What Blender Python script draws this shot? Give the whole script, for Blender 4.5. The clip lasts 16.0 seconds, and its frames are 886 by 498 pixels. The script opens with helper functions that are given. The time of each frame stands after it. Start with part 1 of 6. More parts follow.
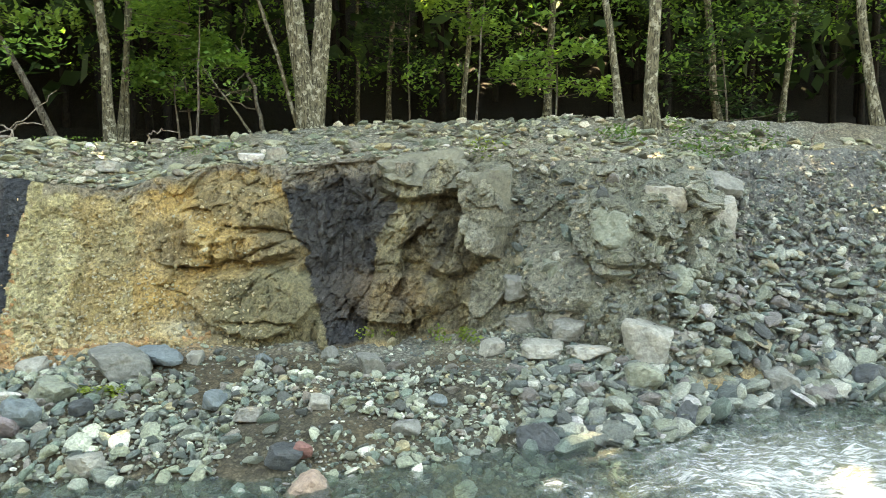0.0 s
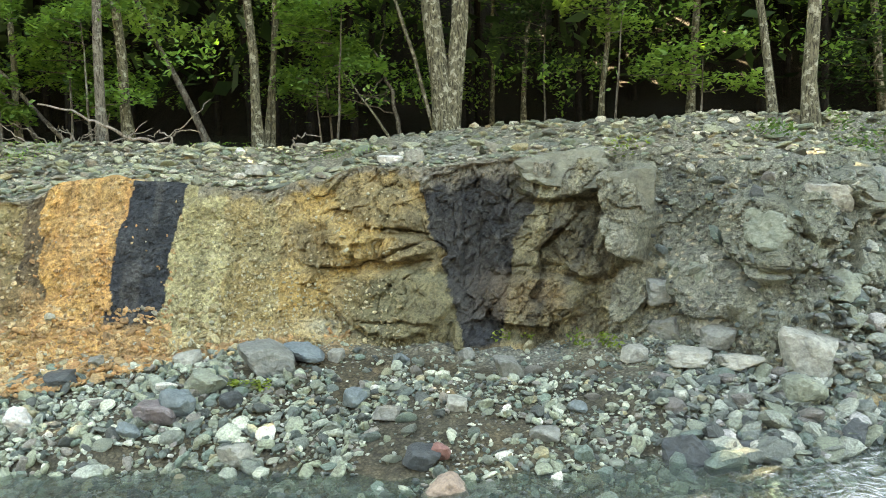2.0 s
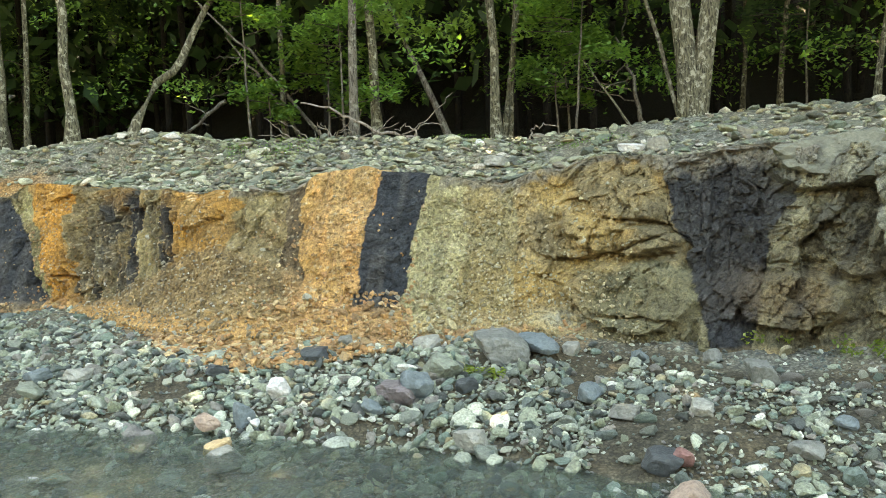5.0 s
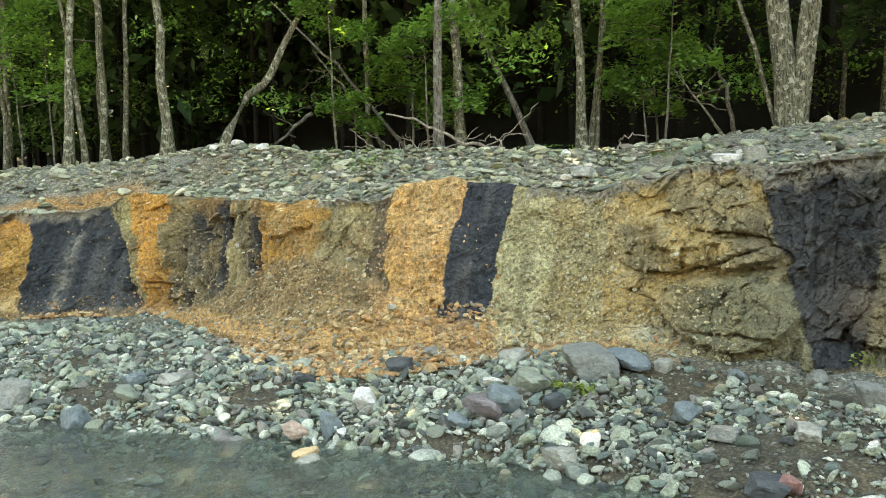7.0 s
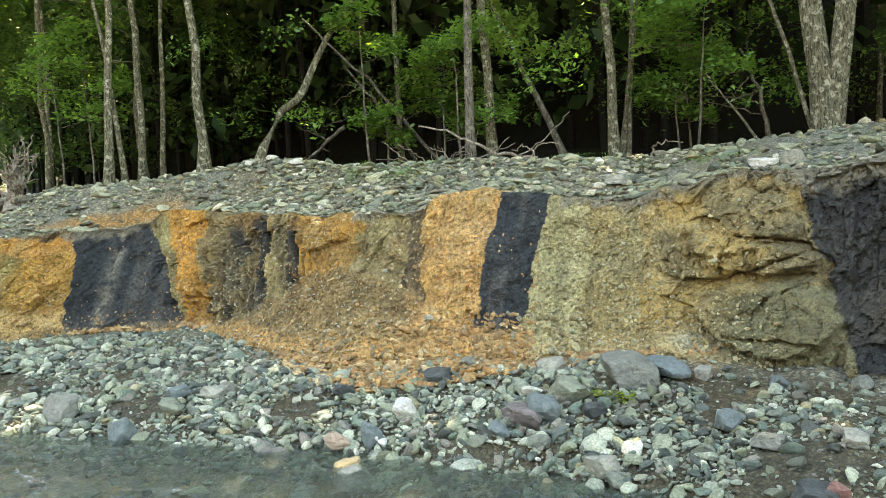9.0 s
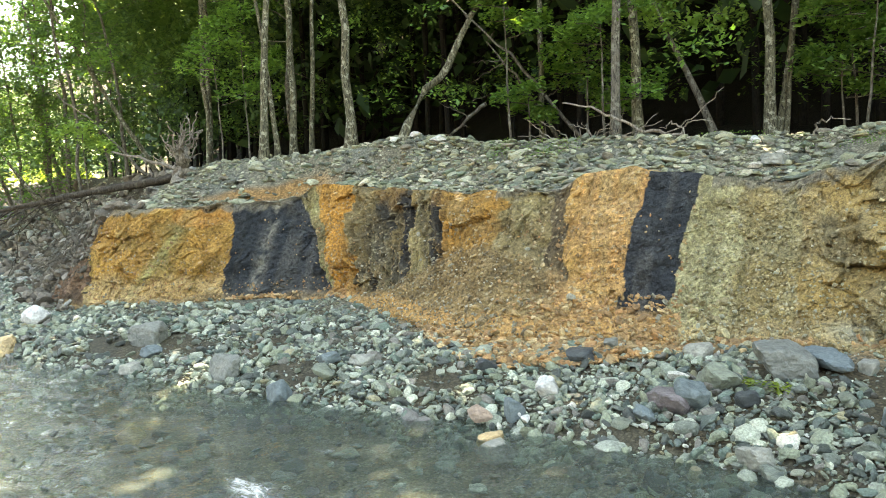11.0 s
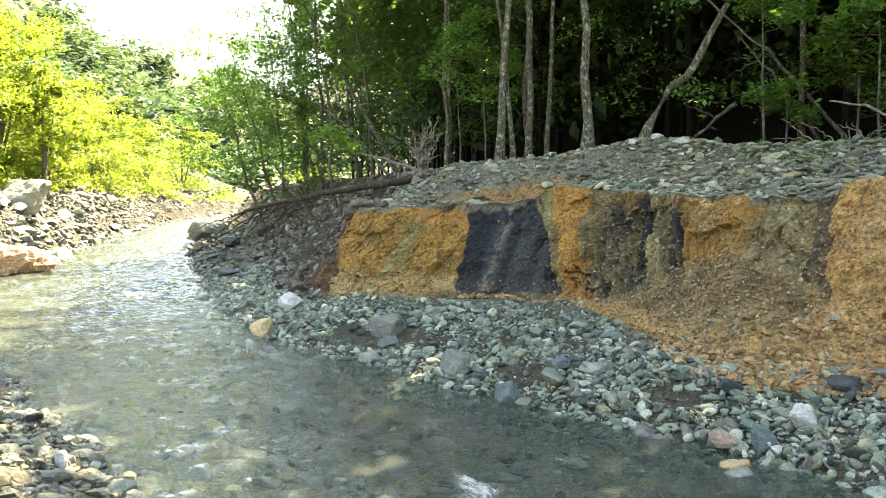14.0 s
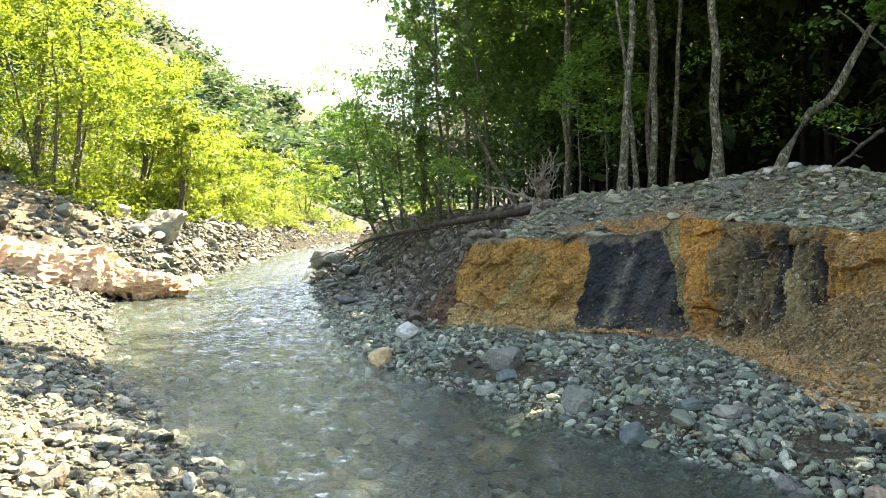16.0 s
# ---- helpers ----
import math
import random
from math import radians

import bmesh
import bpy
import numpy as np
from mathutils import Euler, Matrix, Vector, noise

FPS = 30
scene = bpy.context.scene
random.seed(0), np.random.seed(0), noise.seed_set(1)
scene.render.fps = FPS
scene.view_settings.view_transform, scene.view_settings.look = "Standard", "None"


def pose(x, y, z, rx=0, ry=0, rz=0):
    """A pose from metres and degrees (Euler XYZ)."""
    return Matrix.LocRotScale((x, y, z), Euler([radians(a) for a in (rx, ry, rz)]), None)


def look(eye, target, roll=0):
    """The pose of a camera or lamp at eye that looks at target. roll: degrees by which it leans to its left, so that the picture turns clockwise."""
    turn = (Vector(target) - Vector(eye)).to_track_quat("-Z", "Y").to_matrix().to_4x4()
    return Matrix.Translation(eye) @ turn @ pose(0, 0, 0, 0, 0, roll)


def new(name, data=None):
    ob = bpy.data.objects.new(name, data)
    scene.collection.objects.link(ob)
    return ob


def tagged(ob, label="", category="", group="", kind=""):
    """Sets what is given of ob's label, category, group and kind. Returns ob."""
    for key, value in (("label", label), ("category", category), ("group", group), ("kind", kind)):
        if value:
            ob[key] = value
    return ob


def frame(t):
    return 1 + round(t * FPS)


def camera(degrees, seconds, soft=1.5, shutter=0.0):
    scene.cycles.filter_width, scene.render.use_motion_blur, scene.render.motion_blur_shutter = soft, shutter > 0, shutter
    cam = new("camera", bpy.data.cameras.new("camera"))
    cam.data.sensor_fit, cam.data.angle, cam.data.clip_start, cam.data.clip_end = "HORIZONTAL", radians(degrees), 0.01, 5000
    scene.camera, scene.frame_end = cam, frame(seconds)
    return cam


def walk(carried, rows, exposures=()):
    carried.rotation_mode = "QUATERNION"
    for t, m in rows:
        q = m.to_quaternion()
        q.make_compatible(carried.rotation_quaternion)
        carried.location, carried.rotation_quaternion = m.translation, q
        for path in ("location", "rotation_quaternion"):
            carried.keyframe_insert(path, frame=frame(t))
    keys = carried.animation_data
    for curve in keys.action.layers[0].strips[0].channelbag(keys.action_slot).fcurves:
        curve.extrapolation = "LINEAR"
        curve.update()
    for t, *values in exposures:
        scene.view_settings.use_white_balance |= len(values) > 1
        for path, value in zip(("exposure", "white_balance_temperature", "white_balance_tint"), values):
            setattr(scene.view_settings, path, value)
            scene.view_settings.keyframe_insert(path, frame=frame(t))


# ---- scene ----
# ---------- camera ----------
cam = camera(59.96, 16.0, soft=0.7)
PATH = [(0.0, -0.027, -0.063, 2.259, -0.02, -5.44, 1.18), (0.5, -0.059, -0.027, 2.248, 3.13, -5.25, 0.98), (1.0, -0.080, 0.003, 2.240, 5.99, -5.23, 1.20), (1.5, -0.094, 0.028, 2.232, 8.25, -5.02, 1.84),
        (2.0, -0.106, 0.056, 2.225, 9.71, -4.93, 1.69), (2.5, -0.127, 0.100, 2.215, 13.17, -5.08, 1.75), (3.0, -0.149, 0.134, 2.197, 16.34, -5.22, 1.77), (3.5, -0.162, 0.159, 2.183, 18.94, -5.00, 1.88),
        (4.0, -0.165, 0.175, 2.172, 22.29, -4.76, 2.12), (4.5, -0.176, 0.187, 2.167, 24.33, -4.65, 1.98), (4.7, -0.186, 0.191, 2.166, 25.36, -4.73, 1.94), (6.8, -0.338, 0.219, 2.158, 32.82, -3.88, 1.78),
        (7.0, -0.347, 0.223, 2.156, 32.67, -3.71, 1.68), (7.5, -0.357, 0.232, 2.149, 33.60, -2.98, 2.16), (8.0, -0.364, 0.233, 2.144, 34.52, -2.85, 2.96)]
PATH += [(8.2, -0.365, 0.223, 2.146, 34.43, -2.79, 2.99), (10.3, -0.409, 0.018, 2.200, 39.39, -3.67, 1.95), (10.5, -0.420, 0.008, 2.202, 40.85, -3.83, 1.89), (11.0, -0.456, 0.004, 2.202, 44.61, -4.30, 1.97),
        (11.5, -0.478, 0.011, 2.201, 47.82, -3.95, 2.00), (12.0, -0.505, 0.018, 2.197, 50.06, -4.05, 1.69), (12.5, -0.536, 0.031, 2.184, 53.06, -4.33, 1.64), (13.0, -0.578, 0.041, 2.175, 55.64, -4.09, 1.20),
        (13.5, -0.622, 0.042, 2.171, 59.26, -3.77, 0.93), (14.0, -0.658, 0.039, 2.169, 61.51, -3.56, 0.60), (14.5, -0.698, 0.036, 2.167, 63.05, -3.25, 0.28), (15.0, -0.747, 0.035, 2.159, 66.09, -2.53, 0.74),
        (15.5, -0.795, 0.036, 2.156, 68.46, -1.80, 0.85), (16.0, -0.838, 0.041, 2.160, 70.05, -1.16, 0.23)]
EXPOSURES = [(0.0, 4.84, 12300, 6), (8.0, 4.65, 12100, 5.5), (11.5, 4.55, 11200, 6.5), (13.0, 4.25, 10400, 6), (14.5, 3.92, 9900, 6.5), (16.0, 3.6, 9500, 8)]
walk(cam, [(t, pose(x, y, z, 90 + p, r, w)) for t, x, y, z, w, p, r in PATH], EXPOSURES)

# ---------- sky and sun ----------
SUN_AZ, SUN_EL = 38.0, 52.0          # azimuth is counted from +y towards -x
world = bpy.data.worlds.new("sky")
scene.world = world
world.use_nodes = True
wn = world.node_tree.nodes
sky = wn.new("ShaderNodeTexSky")
sky.sky_type = 'NISHITA'
sky.sun_disc = False
sky.sun_elevation = radians(SUN_EL)
sky.sun_rotation = radians(-SUN_AZ)
sky.air_density, sky.dust_density, sky.ozone_density = 1.0, 0.8, 1.0
world.node_tree.links.new(sky.outputs[0], wn["Background"].inputs[0])
wn["Background"].inputs[1].default_value = 0.09
sun = new("sun", bpy.data.lights.new("sun", 'SUN'))
sun.data.energy, sun.data.angle, sun.data.color = 3.6, radians(0.6), (1.0, 0.93, 0.8)
sun_way = Vector((-math.sin(radians(SUN_AZ)) * math.cos(radians(SUN_EL)), math.cos(radians(SUN_AZ)) * math.cos(radians(SUN_EL)), math.sin(radians(SUN_EL))))
sun.matrix_world = look(sun_way * 80, (0, 0, 0))

# ---------- small tools ----------
rng = np.random.default_rng(7)


def lattice(ix, iy, iz, seed):
    h = (ix.astype(np.int64) * 374761393 + iy.astype(np.int64) * 668265263 + iz.astype(np.int64) * 2147483647 + seed * 974711) & 0xffffffff
    h = ((h ^ (h >> 13)) * 1274126177) & 0xffffffff
    h = ((h ^ (h >> 16)) * 2246822519) & 0xffffffff
    return ((h ^ (h >> 15)) & 0xffff) / 32767.5 - 1.0


def vnoise(x, y, z=0.0, seed=0):
    """Smooth value noise in -1..1 on arrays."""
    x, y, z = np.broadcast_arrays(np.asarray(x, float), np.asarray(y, float), np.asarray(z, float))
    fx, fy, fz = np.floor(x), np.floor(y), np.floor(z)
    ux, uy, uz = x - fx, y - fy, z - fz
    ux, uy, uz = (u * u * (3 - 2 * u) for u in (ux, uy, uz))
    out = 0
    for a in (0, 1):
        for b in (0, 1):
            for c in (0, 1):
                w = (ux if a else 1 - ux) * (uy if b else 1 - uy) * (uz if c else 1 - uz)
                out = out + w * lattice(fx + a, fy + b, fz + c, seed)
    return out


def fbm(x, y, z=0.0, seed=0, octaves=4):
    total, amp, k = 0, 1.0, 1.0
    for o in range(octaves):
        total = total + amp * vnoise(x * k, y * k, z * k, seed + o)
        amp, k = amp * 0.5, k * 2.03
    return total


def cells(x, y, seed=0):
    """Distance to the nearest and the second nearest cell point, and the cell's own number."""
    x, y = np.broadcast_arrays(np.asarray(x, float), np.asarray(y, float))
    fx, fy = np.floor(x), np.floor(y)
    d1, d2, num = np.full(x.shape, 9.0), np.full(x.shape, 9.0), np.zeros(x.shape)
    for a in (-1, 0, 1):
        for b in (-1, 0, 1):
            cx, cy = fx + a, fy + b
            px = cx + 0.5 + 0.45 * lattice(cx, cy, cx * 0, seed)
            py = cy + 0.5 + 0.45 * lattice(cx, cy, cx * 0, seed + 5)
            d = np.hypot(px - x, py - y)
            n = lattice(cx, cy, cx * 0, seed + 9)
            near = d < d1
            d2 = np.where(near, d1, np.minimum(d2, d))
            num = np.where(near, n, num)
            d1 = np.where(near, d, d1)
    return d1, d2, num


def facets(x, y, seed=0):
    """Broken faces: each cell is a plane with its own step and tilt. Gives the relief and the width of the joint."""
    x, y = np.broadcast_arrays(np.asarray(x, float), np.asarray(y, float))
    fx, fy = np.floor(x), np.floor(y)
    d1, d2, h = np.full(x.shape, 9.0), np.full(x.shape, 9.0), np.zeros(x.shape)
    for a in (-1, 0, 1):
        for b in (-1, 0, 1):
            cx, cy = fx + a, fy + b
            o = cx * 0
            ox, oy = x - cx - 0.5 - 0.45 * lattice(cx, cy, o, seed), y - cy - 0.5 - 0.45 * lattice(cx, cy, o, seed + 5)
            d = np.hypot(ox, oy)
            plane = 0.45 * lattice(cx, cy, o, seed + 9) + 0.8 * lattice(cx, cy, o, seed + 13) * ox + 0.8 * lattice(cx, cy, o, seed + 17) * oy
            near = d < d1
            d2 = np.where(near, d1, np.minimum(d2, d))
            h = np.where(near, plane, h)
            d1 = np.where(near, d, d1)
    return h, d2 - d1


def mesh_from(name, verts, faces, material=None, smooth=False):
    verts, faces = np.asarray(verts, np.float32), np.asarray(faces, np.int32)
    me = bpy.data.meshes.new(name)
    me.vertices.add(len(verts))
    me.vertices.foreach_set("co", verts.ravel())
    k = faces.shape[1]
    me.loops.add(faces.size)
    me.loops.foreach_set("vertex_index", faces.ravel())
    me.polygons.add(len(faces))
    me.polygons.foreach_set("loop_start", np.arange(0, faces.size, k, dtype=np.int32))
    me.polygons.foreach_set("use_smooth", np.full(len(faces), smooth))
    me.update(calc_edges=True)
    me.validate()
    if material:
        me.materials.append(material)
    return me


def paint(me, name, colours):
    a = me.color_attributes.new(name, 'FLOAT_COLOR', 'POINT')
    full = np.ones((len(me.vertices), 4), np.float32)
    full[:, :3] = colours
    a.data.foreach_set("color", full.ravel())


def sheet_faces(nu, nv):
    i = np.arange(nu * nv).reshape(nu, nv)
    return np.stack([i[:-1, :-1], i[1:, :-1], i[1:, 1:], i[:-1, 1:]], -1).reshape(-1, 4)


def curve_at(x, knots):
    kx = np.array([k[0] for k in knots], float)
    ky = np.array([k[1] for k in knots], float)
    f = lambda q: np.interp(q, kx, ky)
    s = 0.35
    return (f(x - s) + 2 * f(x) + f(x + s)) / 4


def part(name, me, parent, label=""):
    """Links a mesh as one part under a thing or under a part."""
    ob = new(name, me)
    ob.parent = parent
    if label:
        ob["label"] = label
    return ob


# ---------- materials ----------
def nodes_of(name):
    m = bpy.data.materials.new(name)
    m.use_nodes = True
    nt = m.node_tree
    return m, nt, nt.nodes["Principled BSDF"]


def add(nt, kind, **values):
    n = nt.nodes.new(kind)
    for k, v in values.items():
        if k in ("data_type", "blend_type", "operation", "attribute_name", "interpolation", "distribution", "feature"):
            setattr(n, k, v)
        else:
            n.inputs[k].default_value = v
    return n


def grain(nt, scale, detail=4.0, rough=0.6):
    tc = add(nt, "ShaderNodeTexCoord")
    n = add(nt, "ShaderNodeTexNoise", Scale=scale, Detail=detail, Roughness=rough)
    nt.links.new(tc.outputs["Object"], n.inputs["Vector"])
    return n


def ramp(nt, source, stops):
    r = add(nt, "ShaderNodeValToRGB")
    while len(r.color_ramp.elements) < len(stops):
        r.color_ramp.elements.new(0.5)
    for e, (p, c) in zip(r.color_ramp.elements, stops):
        e.position, e.color = p, (*c, 1) if len(c) == 3 else c
    nt.links.new(source, r.inputs[0])
    return r


def times(nt, a, b, fac=1.0, how='MULTIPLY'):
    m = nt.nodes.new("ShaderNodeMix")
    m.data_type, m.blend_type = 'RGBA', how
    m.inputs[0].default_value = fac
    nt.links.new(a, m.inputs[6])
    nt.links.new(b, m.inputs[7])
    return m.outputs[2]


def bump(nt, bsdf, height, strength, distance):
    b = add(nt, "ShaderNodeBump", Strength=strength, Distance=distance)
    nt.links.new(height, b.inputs["Height"])
    nt.links.new(b.outputs[0], bsdf.inputs["Normal"])


def painted_earth(name, fine=60.0, rough=0.9, relief=0.02, strength=0.7):
    """Earth or rock whose mineral colour is stored on the mesh, with grain at two sizes."""
    m, nt, b = nodes_of(name)
    at = add(nt, "ShaderNodeVertexColor")
    at.layer_name = "mineral"
    n1, n2 = grain(nt, fine, 6.0, 0.7), grain(nt, fine * 0.13, 4.0)
    c = times(nt, at.outputs[0], ramp(nt, n1.outputs[0], [(0.3, (0.28, 0.28, 0.30)), (0.47, (0.95, 0.95, 0.95)), (0.6, (1.25, 1.23, 1.18)), (0.74, (1.9, 1.88, 1.8))]).outputs[0])
    c = times(nt, c, ramp(nt, n2.outputs[0], [(0.3, (0.72, 0.72, 0.74)), (0.7, (1.2, 1.18, 1.14))]).outputs[0])
    n3 = grain(nt, fine * 3.6, 3.0, 0.6)
    c = times(nt, c, ramp(nt, n3.outputs[0], [(0.36, (0.72, 0.72, 0.74)), (0.5, (1.0, 1.0, 1.0)), (0.66, (1.35, 1.33, 1.3))]).outputs[0])
    nt.links.new(c, b.inputs["Base Color"])
    b.inputs["Roughness"].default_value = rough
    b.inputs["Specular IOR Level"].default_value = 0.25
    both = add(nt, "ShaderNodeMath", operation='MULTIPLY_ADD')
    both.inputs[1].default_value = 0.35
    nt.links.new(n3.outputs[0], both.inputs[0])
    nt.links.new(n1.outputs[0], both.inputs[2])
    bump(nt, b, both.outputs[0], strength, relief)
    return m


def pebbled_earth(name):
    """Silt with small pebbles pressed into it; its mineral colour is stored on the mesh."""
    m, nt, b = nodes_of(name)
    at = add(nt, "ShaderNodeVertexColor")
    at.layer_name = "mineral"
    tc = add(nt, "ShaderNodeTexCoord")
    v1 = add(nt, "ShaderNodeTexVoronoi", Scale=38.0)
    v2 = add(nt, "ShaderNodeTexVoronoi", Scale=95.0)
    n0 = grain(nt, 6.0, 4.0)
    wob = add(nt, "ShaderNodeVectorMath", operation='ADD')
    wn0 = grain(nt, 30.0, 2.0)
    sc = add(nt, "ShaderNodeVectorMath", operation='SCALE')
    sc.inputs["Scale"].default_value = 0.035
    nt.links.new(wn0.outputs["Color"], sc.inputs[0])
    nt.links.new(tc.outputs["Object"], wob.inputs[0])
    nt.links.new(sc.outputs[0], wob.inputs[1])
    for q in (v1, v2):
        nt.links.new(wob.outputs[0], q.inputs["Vector"])
    bw = add(nt, "ShaderNodeRGBToBW")
    nt.links.new(v1.outputs["Color"], bw.inputs[0])
    tone = ramp(nt, bw.outputs[0], [(0.25, (0.6, 0.63, 0.64)), (0.5, (1.0, 1.0, 0.98)), (0.78, (1.6, 1.6, 1.55))])
    gap = ramp(nt, v1.outputs["Distance"], [(0.3, (1, 1, 1)), (0.7, (0.6, 0.59, 0.57))])
    c = times(nt, at.outputs[0], tone.outputs[0], 0.8)
    c = times(nt, c, gap.outputs[0])
    c = times(nt, c, ramp(nt, n0.outputs[0], [(0.3, (0.7, 0.7, 0.7)), (0.7, (1.15, 1.14, 1.1))]).outputs[0])
    nt.links.new(c, b.inputs["Base Color"])
    b.inputs["Roughness"].default_value = 0.85
    b.inputs["Specular IOR Level"].default_value = 0.3
    inv = add(nt, "ShaderNodeMath", operation='ADD')
    nt.links.new(v1.outputs["Distance"], inv.inputs[0])
    nt.links.new(v2.outputs["Distance"], inv.inputs[1])
    neg = add(nt, "ShaderNodeMath", operation='MULTIPLY')
    neg.inputs[1].default_value = -0.6
    nt.links.new(inv.outputs[0], neg.inputs[0])
    bump(nt, b, neg.outputs[0], 0.9, 0.04)
    return m


M_GROUND = pebbled_earth("river_earth")
M_CLIFF = painted_earth("cliff_rock", 22.0, 0.85, 0.06, 1.0)


def stone_material(name, stops, island=True, rough=0.55):
    m, nt, b = nodes_of(name)
    if island:
        g = add(nt, "ShaderNodeNewGeometry").outputs["Random Per Island"]
    else:
        g = add(nt, "ShaderNodeObjectInfo").outputs["Random"]
    base = ramp(nt, g, stops)
    base.color_ramp.interpolation = 'CONSTANT'
    n1, n2 = grain(nt, 55.0, 5.0, 0.65), grain(nt, 9.0, 3.0)
    c = times(nt, base.outputs[0], ramp(nt, n1.outputs[0], [(0.3, (0.5, 0.51, 0.52)), (0.5, (1.0, 1.0, 0.99)), (0.7, (1.5, 1.5, 1.46))]).outputs[0])
    c = times(nt, c, ramp(nt, n2.outputs[0], [(0.35, (0.75, 0.76, 0.76)), (0.65, (1.15, 1.14, 1.1))]).outputs[0])
    nt.links.new(c, b.inputs["Base Color"])
    b.inputs["Roughness"].default_value = rough
    b.inputs["Specular IOR Level"].default_value = 0.5
    bump(nt, b, n1.outputs[0], 1.0, 0.02)
    return m


GREYS = [(0.0, (0.105, 0.12, 0.12)), (0.13, (0.185, 0.205, 0.195)), (0.27, (0.062, 0.08, 0.085)), (0.38, (0.15, 0.168, 0.14)), (0.49, (0.27, 0.29, 0.275)), (0.57, (0.09, 0.125, 0.12)),
         (0.67, (0.18, 0.20, 0.175)), (0.76, (0.135, 0.125, 0.13)), (0.83, (0.042, 0.05, 0.055)), (0.905, (0.34, 0.35, 0.33)), (0.95, (0.21, 0.185, 0.135)), (0.98, (0.48, 0.48, 0.46))]
GREYS = [(p, (0.99 * tone[0], 1.03 * tone[1], 0.96 * tone[2])) for p, tone in GREYS]
# bank-top stones: warmer greys, also lightened for the open sky above
SKYLIT = [(p, (min(1.32 * tone[0] + 0.014, 0.44), min(1.2 * tone[1] + 0.011, 0.41), min(1.02 * tone[2] + 0.004, 0.36))) for p, tone in GREYS]
BEACH = [(p, (min(1.23 * tone[0], 0.46), min(1.21 * tone[1], 0.46), min(1.12 * tone[2], 0.42))) for p, tone in GREYS]
NEAR = [(p, (min(1.02 * tone[0], 0.34), min(0.93 * tone[1], 0.31), min(0.82 * tone[2], 0.28))) for p, tone in GREYS]
RUBBLE = [(p, tuple(min(0.85 * c, 0.3) for c in tone)) for p, tone in GREYS]
ORANGES = [(0.0, (0.33, 0.17, 0.07)), (0.2, (0.22, 0.125, 0.055)), (0.4, (0.40, 0.23, 0.10)), (0.6, (0.27, 0.175, 0.085)), (0.8, (0.43, 0.31, 0.17)), (0.95, (0.25, 0.24, 0.19))]
M_STONES = stone_material("gravel_stone", GREYS)
M_BEACH = stone_material("beach_stone", BEACH)
# upstream stones in darker greys: shade on the bars put into their colour
M_UPSTREAM_SHADED = stone_material("upstream_shaded_stone", [(p, tuple(min(0.6 * c, 0.22) for c in tone)) for p, tone in GREYS])
M_NEAR = stone_material("near_stone", NEAR)
M_RUBBLE = stone_material("rubble_stone", RUBBLE)
M_STONES_SKYLIT = stone_material("skylit_gravel_stone", SKYLIT)
M_STONE_ONE = stone_material("river_stone", BEACH, island=False)
M_CHIPS_TAN = stone_material("tan_chips", [(0.0, (0.30, 0.24, 0.13)), (0.25, (0.22, 0.18, 0.10)), (0.5, (0.40, 0.34, 0.20)), (0.7, (0.30, 0.29, 0.21)), (0.9, (0.40, 0.36, 0.25))])
M_CHIPS = stone_material("ochre_chips", ORANGES)


def plain_stone(name, colour, rough=0.65):
    m, nt, b = nodes_of(name)
    n1, n2 = grain(nt, 24.0, 6.0, 0.7), grain(nt, 4.0, 3.0)
    lo, hi = [0.6 * c for c in colour], [min(1.35 * c, 0.9) for c in colour]
    c = times(nt, ramp(nt, n1.outputs[0], [(0.3, lo), (0.7, hi)]).outputs[0], ramp(nt, n2.outputs[0], [(0.35, (0.78, 0.79, 0.8)), (0.65, (1.12, 1.1, 1.08))]).outputs[0])
    nt.links.new(c, b.inputs["Base Color"])
    b.inputs["Roughness"].default_value = rough
    b.inputs["Specular IOR Level"].default_value = 0.4
    bump(nt, b, n1.outputs[0], 1.0, 0.03)
    return m


M_ROCK = {"grey": plain_stone("grey_rock", (0.16, 0.17, 0.155)), "pale": plain_stone("pale_rock", (0.25, 0.255, 0.225)), "dark": plain_stone("dark_rock", (0.045, 0.055, 0.06), 0.6),
          "green": plain_stone("greenish_rock", (0.17, 0.195, 0.155)), "blue": plain_stone("bluish_rock", (0.12, 0.155, 0.165)), "purple": plain_stone("purplish_rock", (0.16, 0.14, 0.145)),
          "pink": plain_stone("pinkish_rock", (0.30, 0.225, 0.18)), "red": plain_stone("reddish_rock", (0.20, 0.10, 0.09)), "ochre": plain_stone("ochre_rock", (0.5, 0.36, 0.2)),
          "olive": plain_stone("olive_rock", (0.135, 0.14, 0.108)), "white": plain_stone("whitish_rock", (0.50, 0.51, 0.50))}


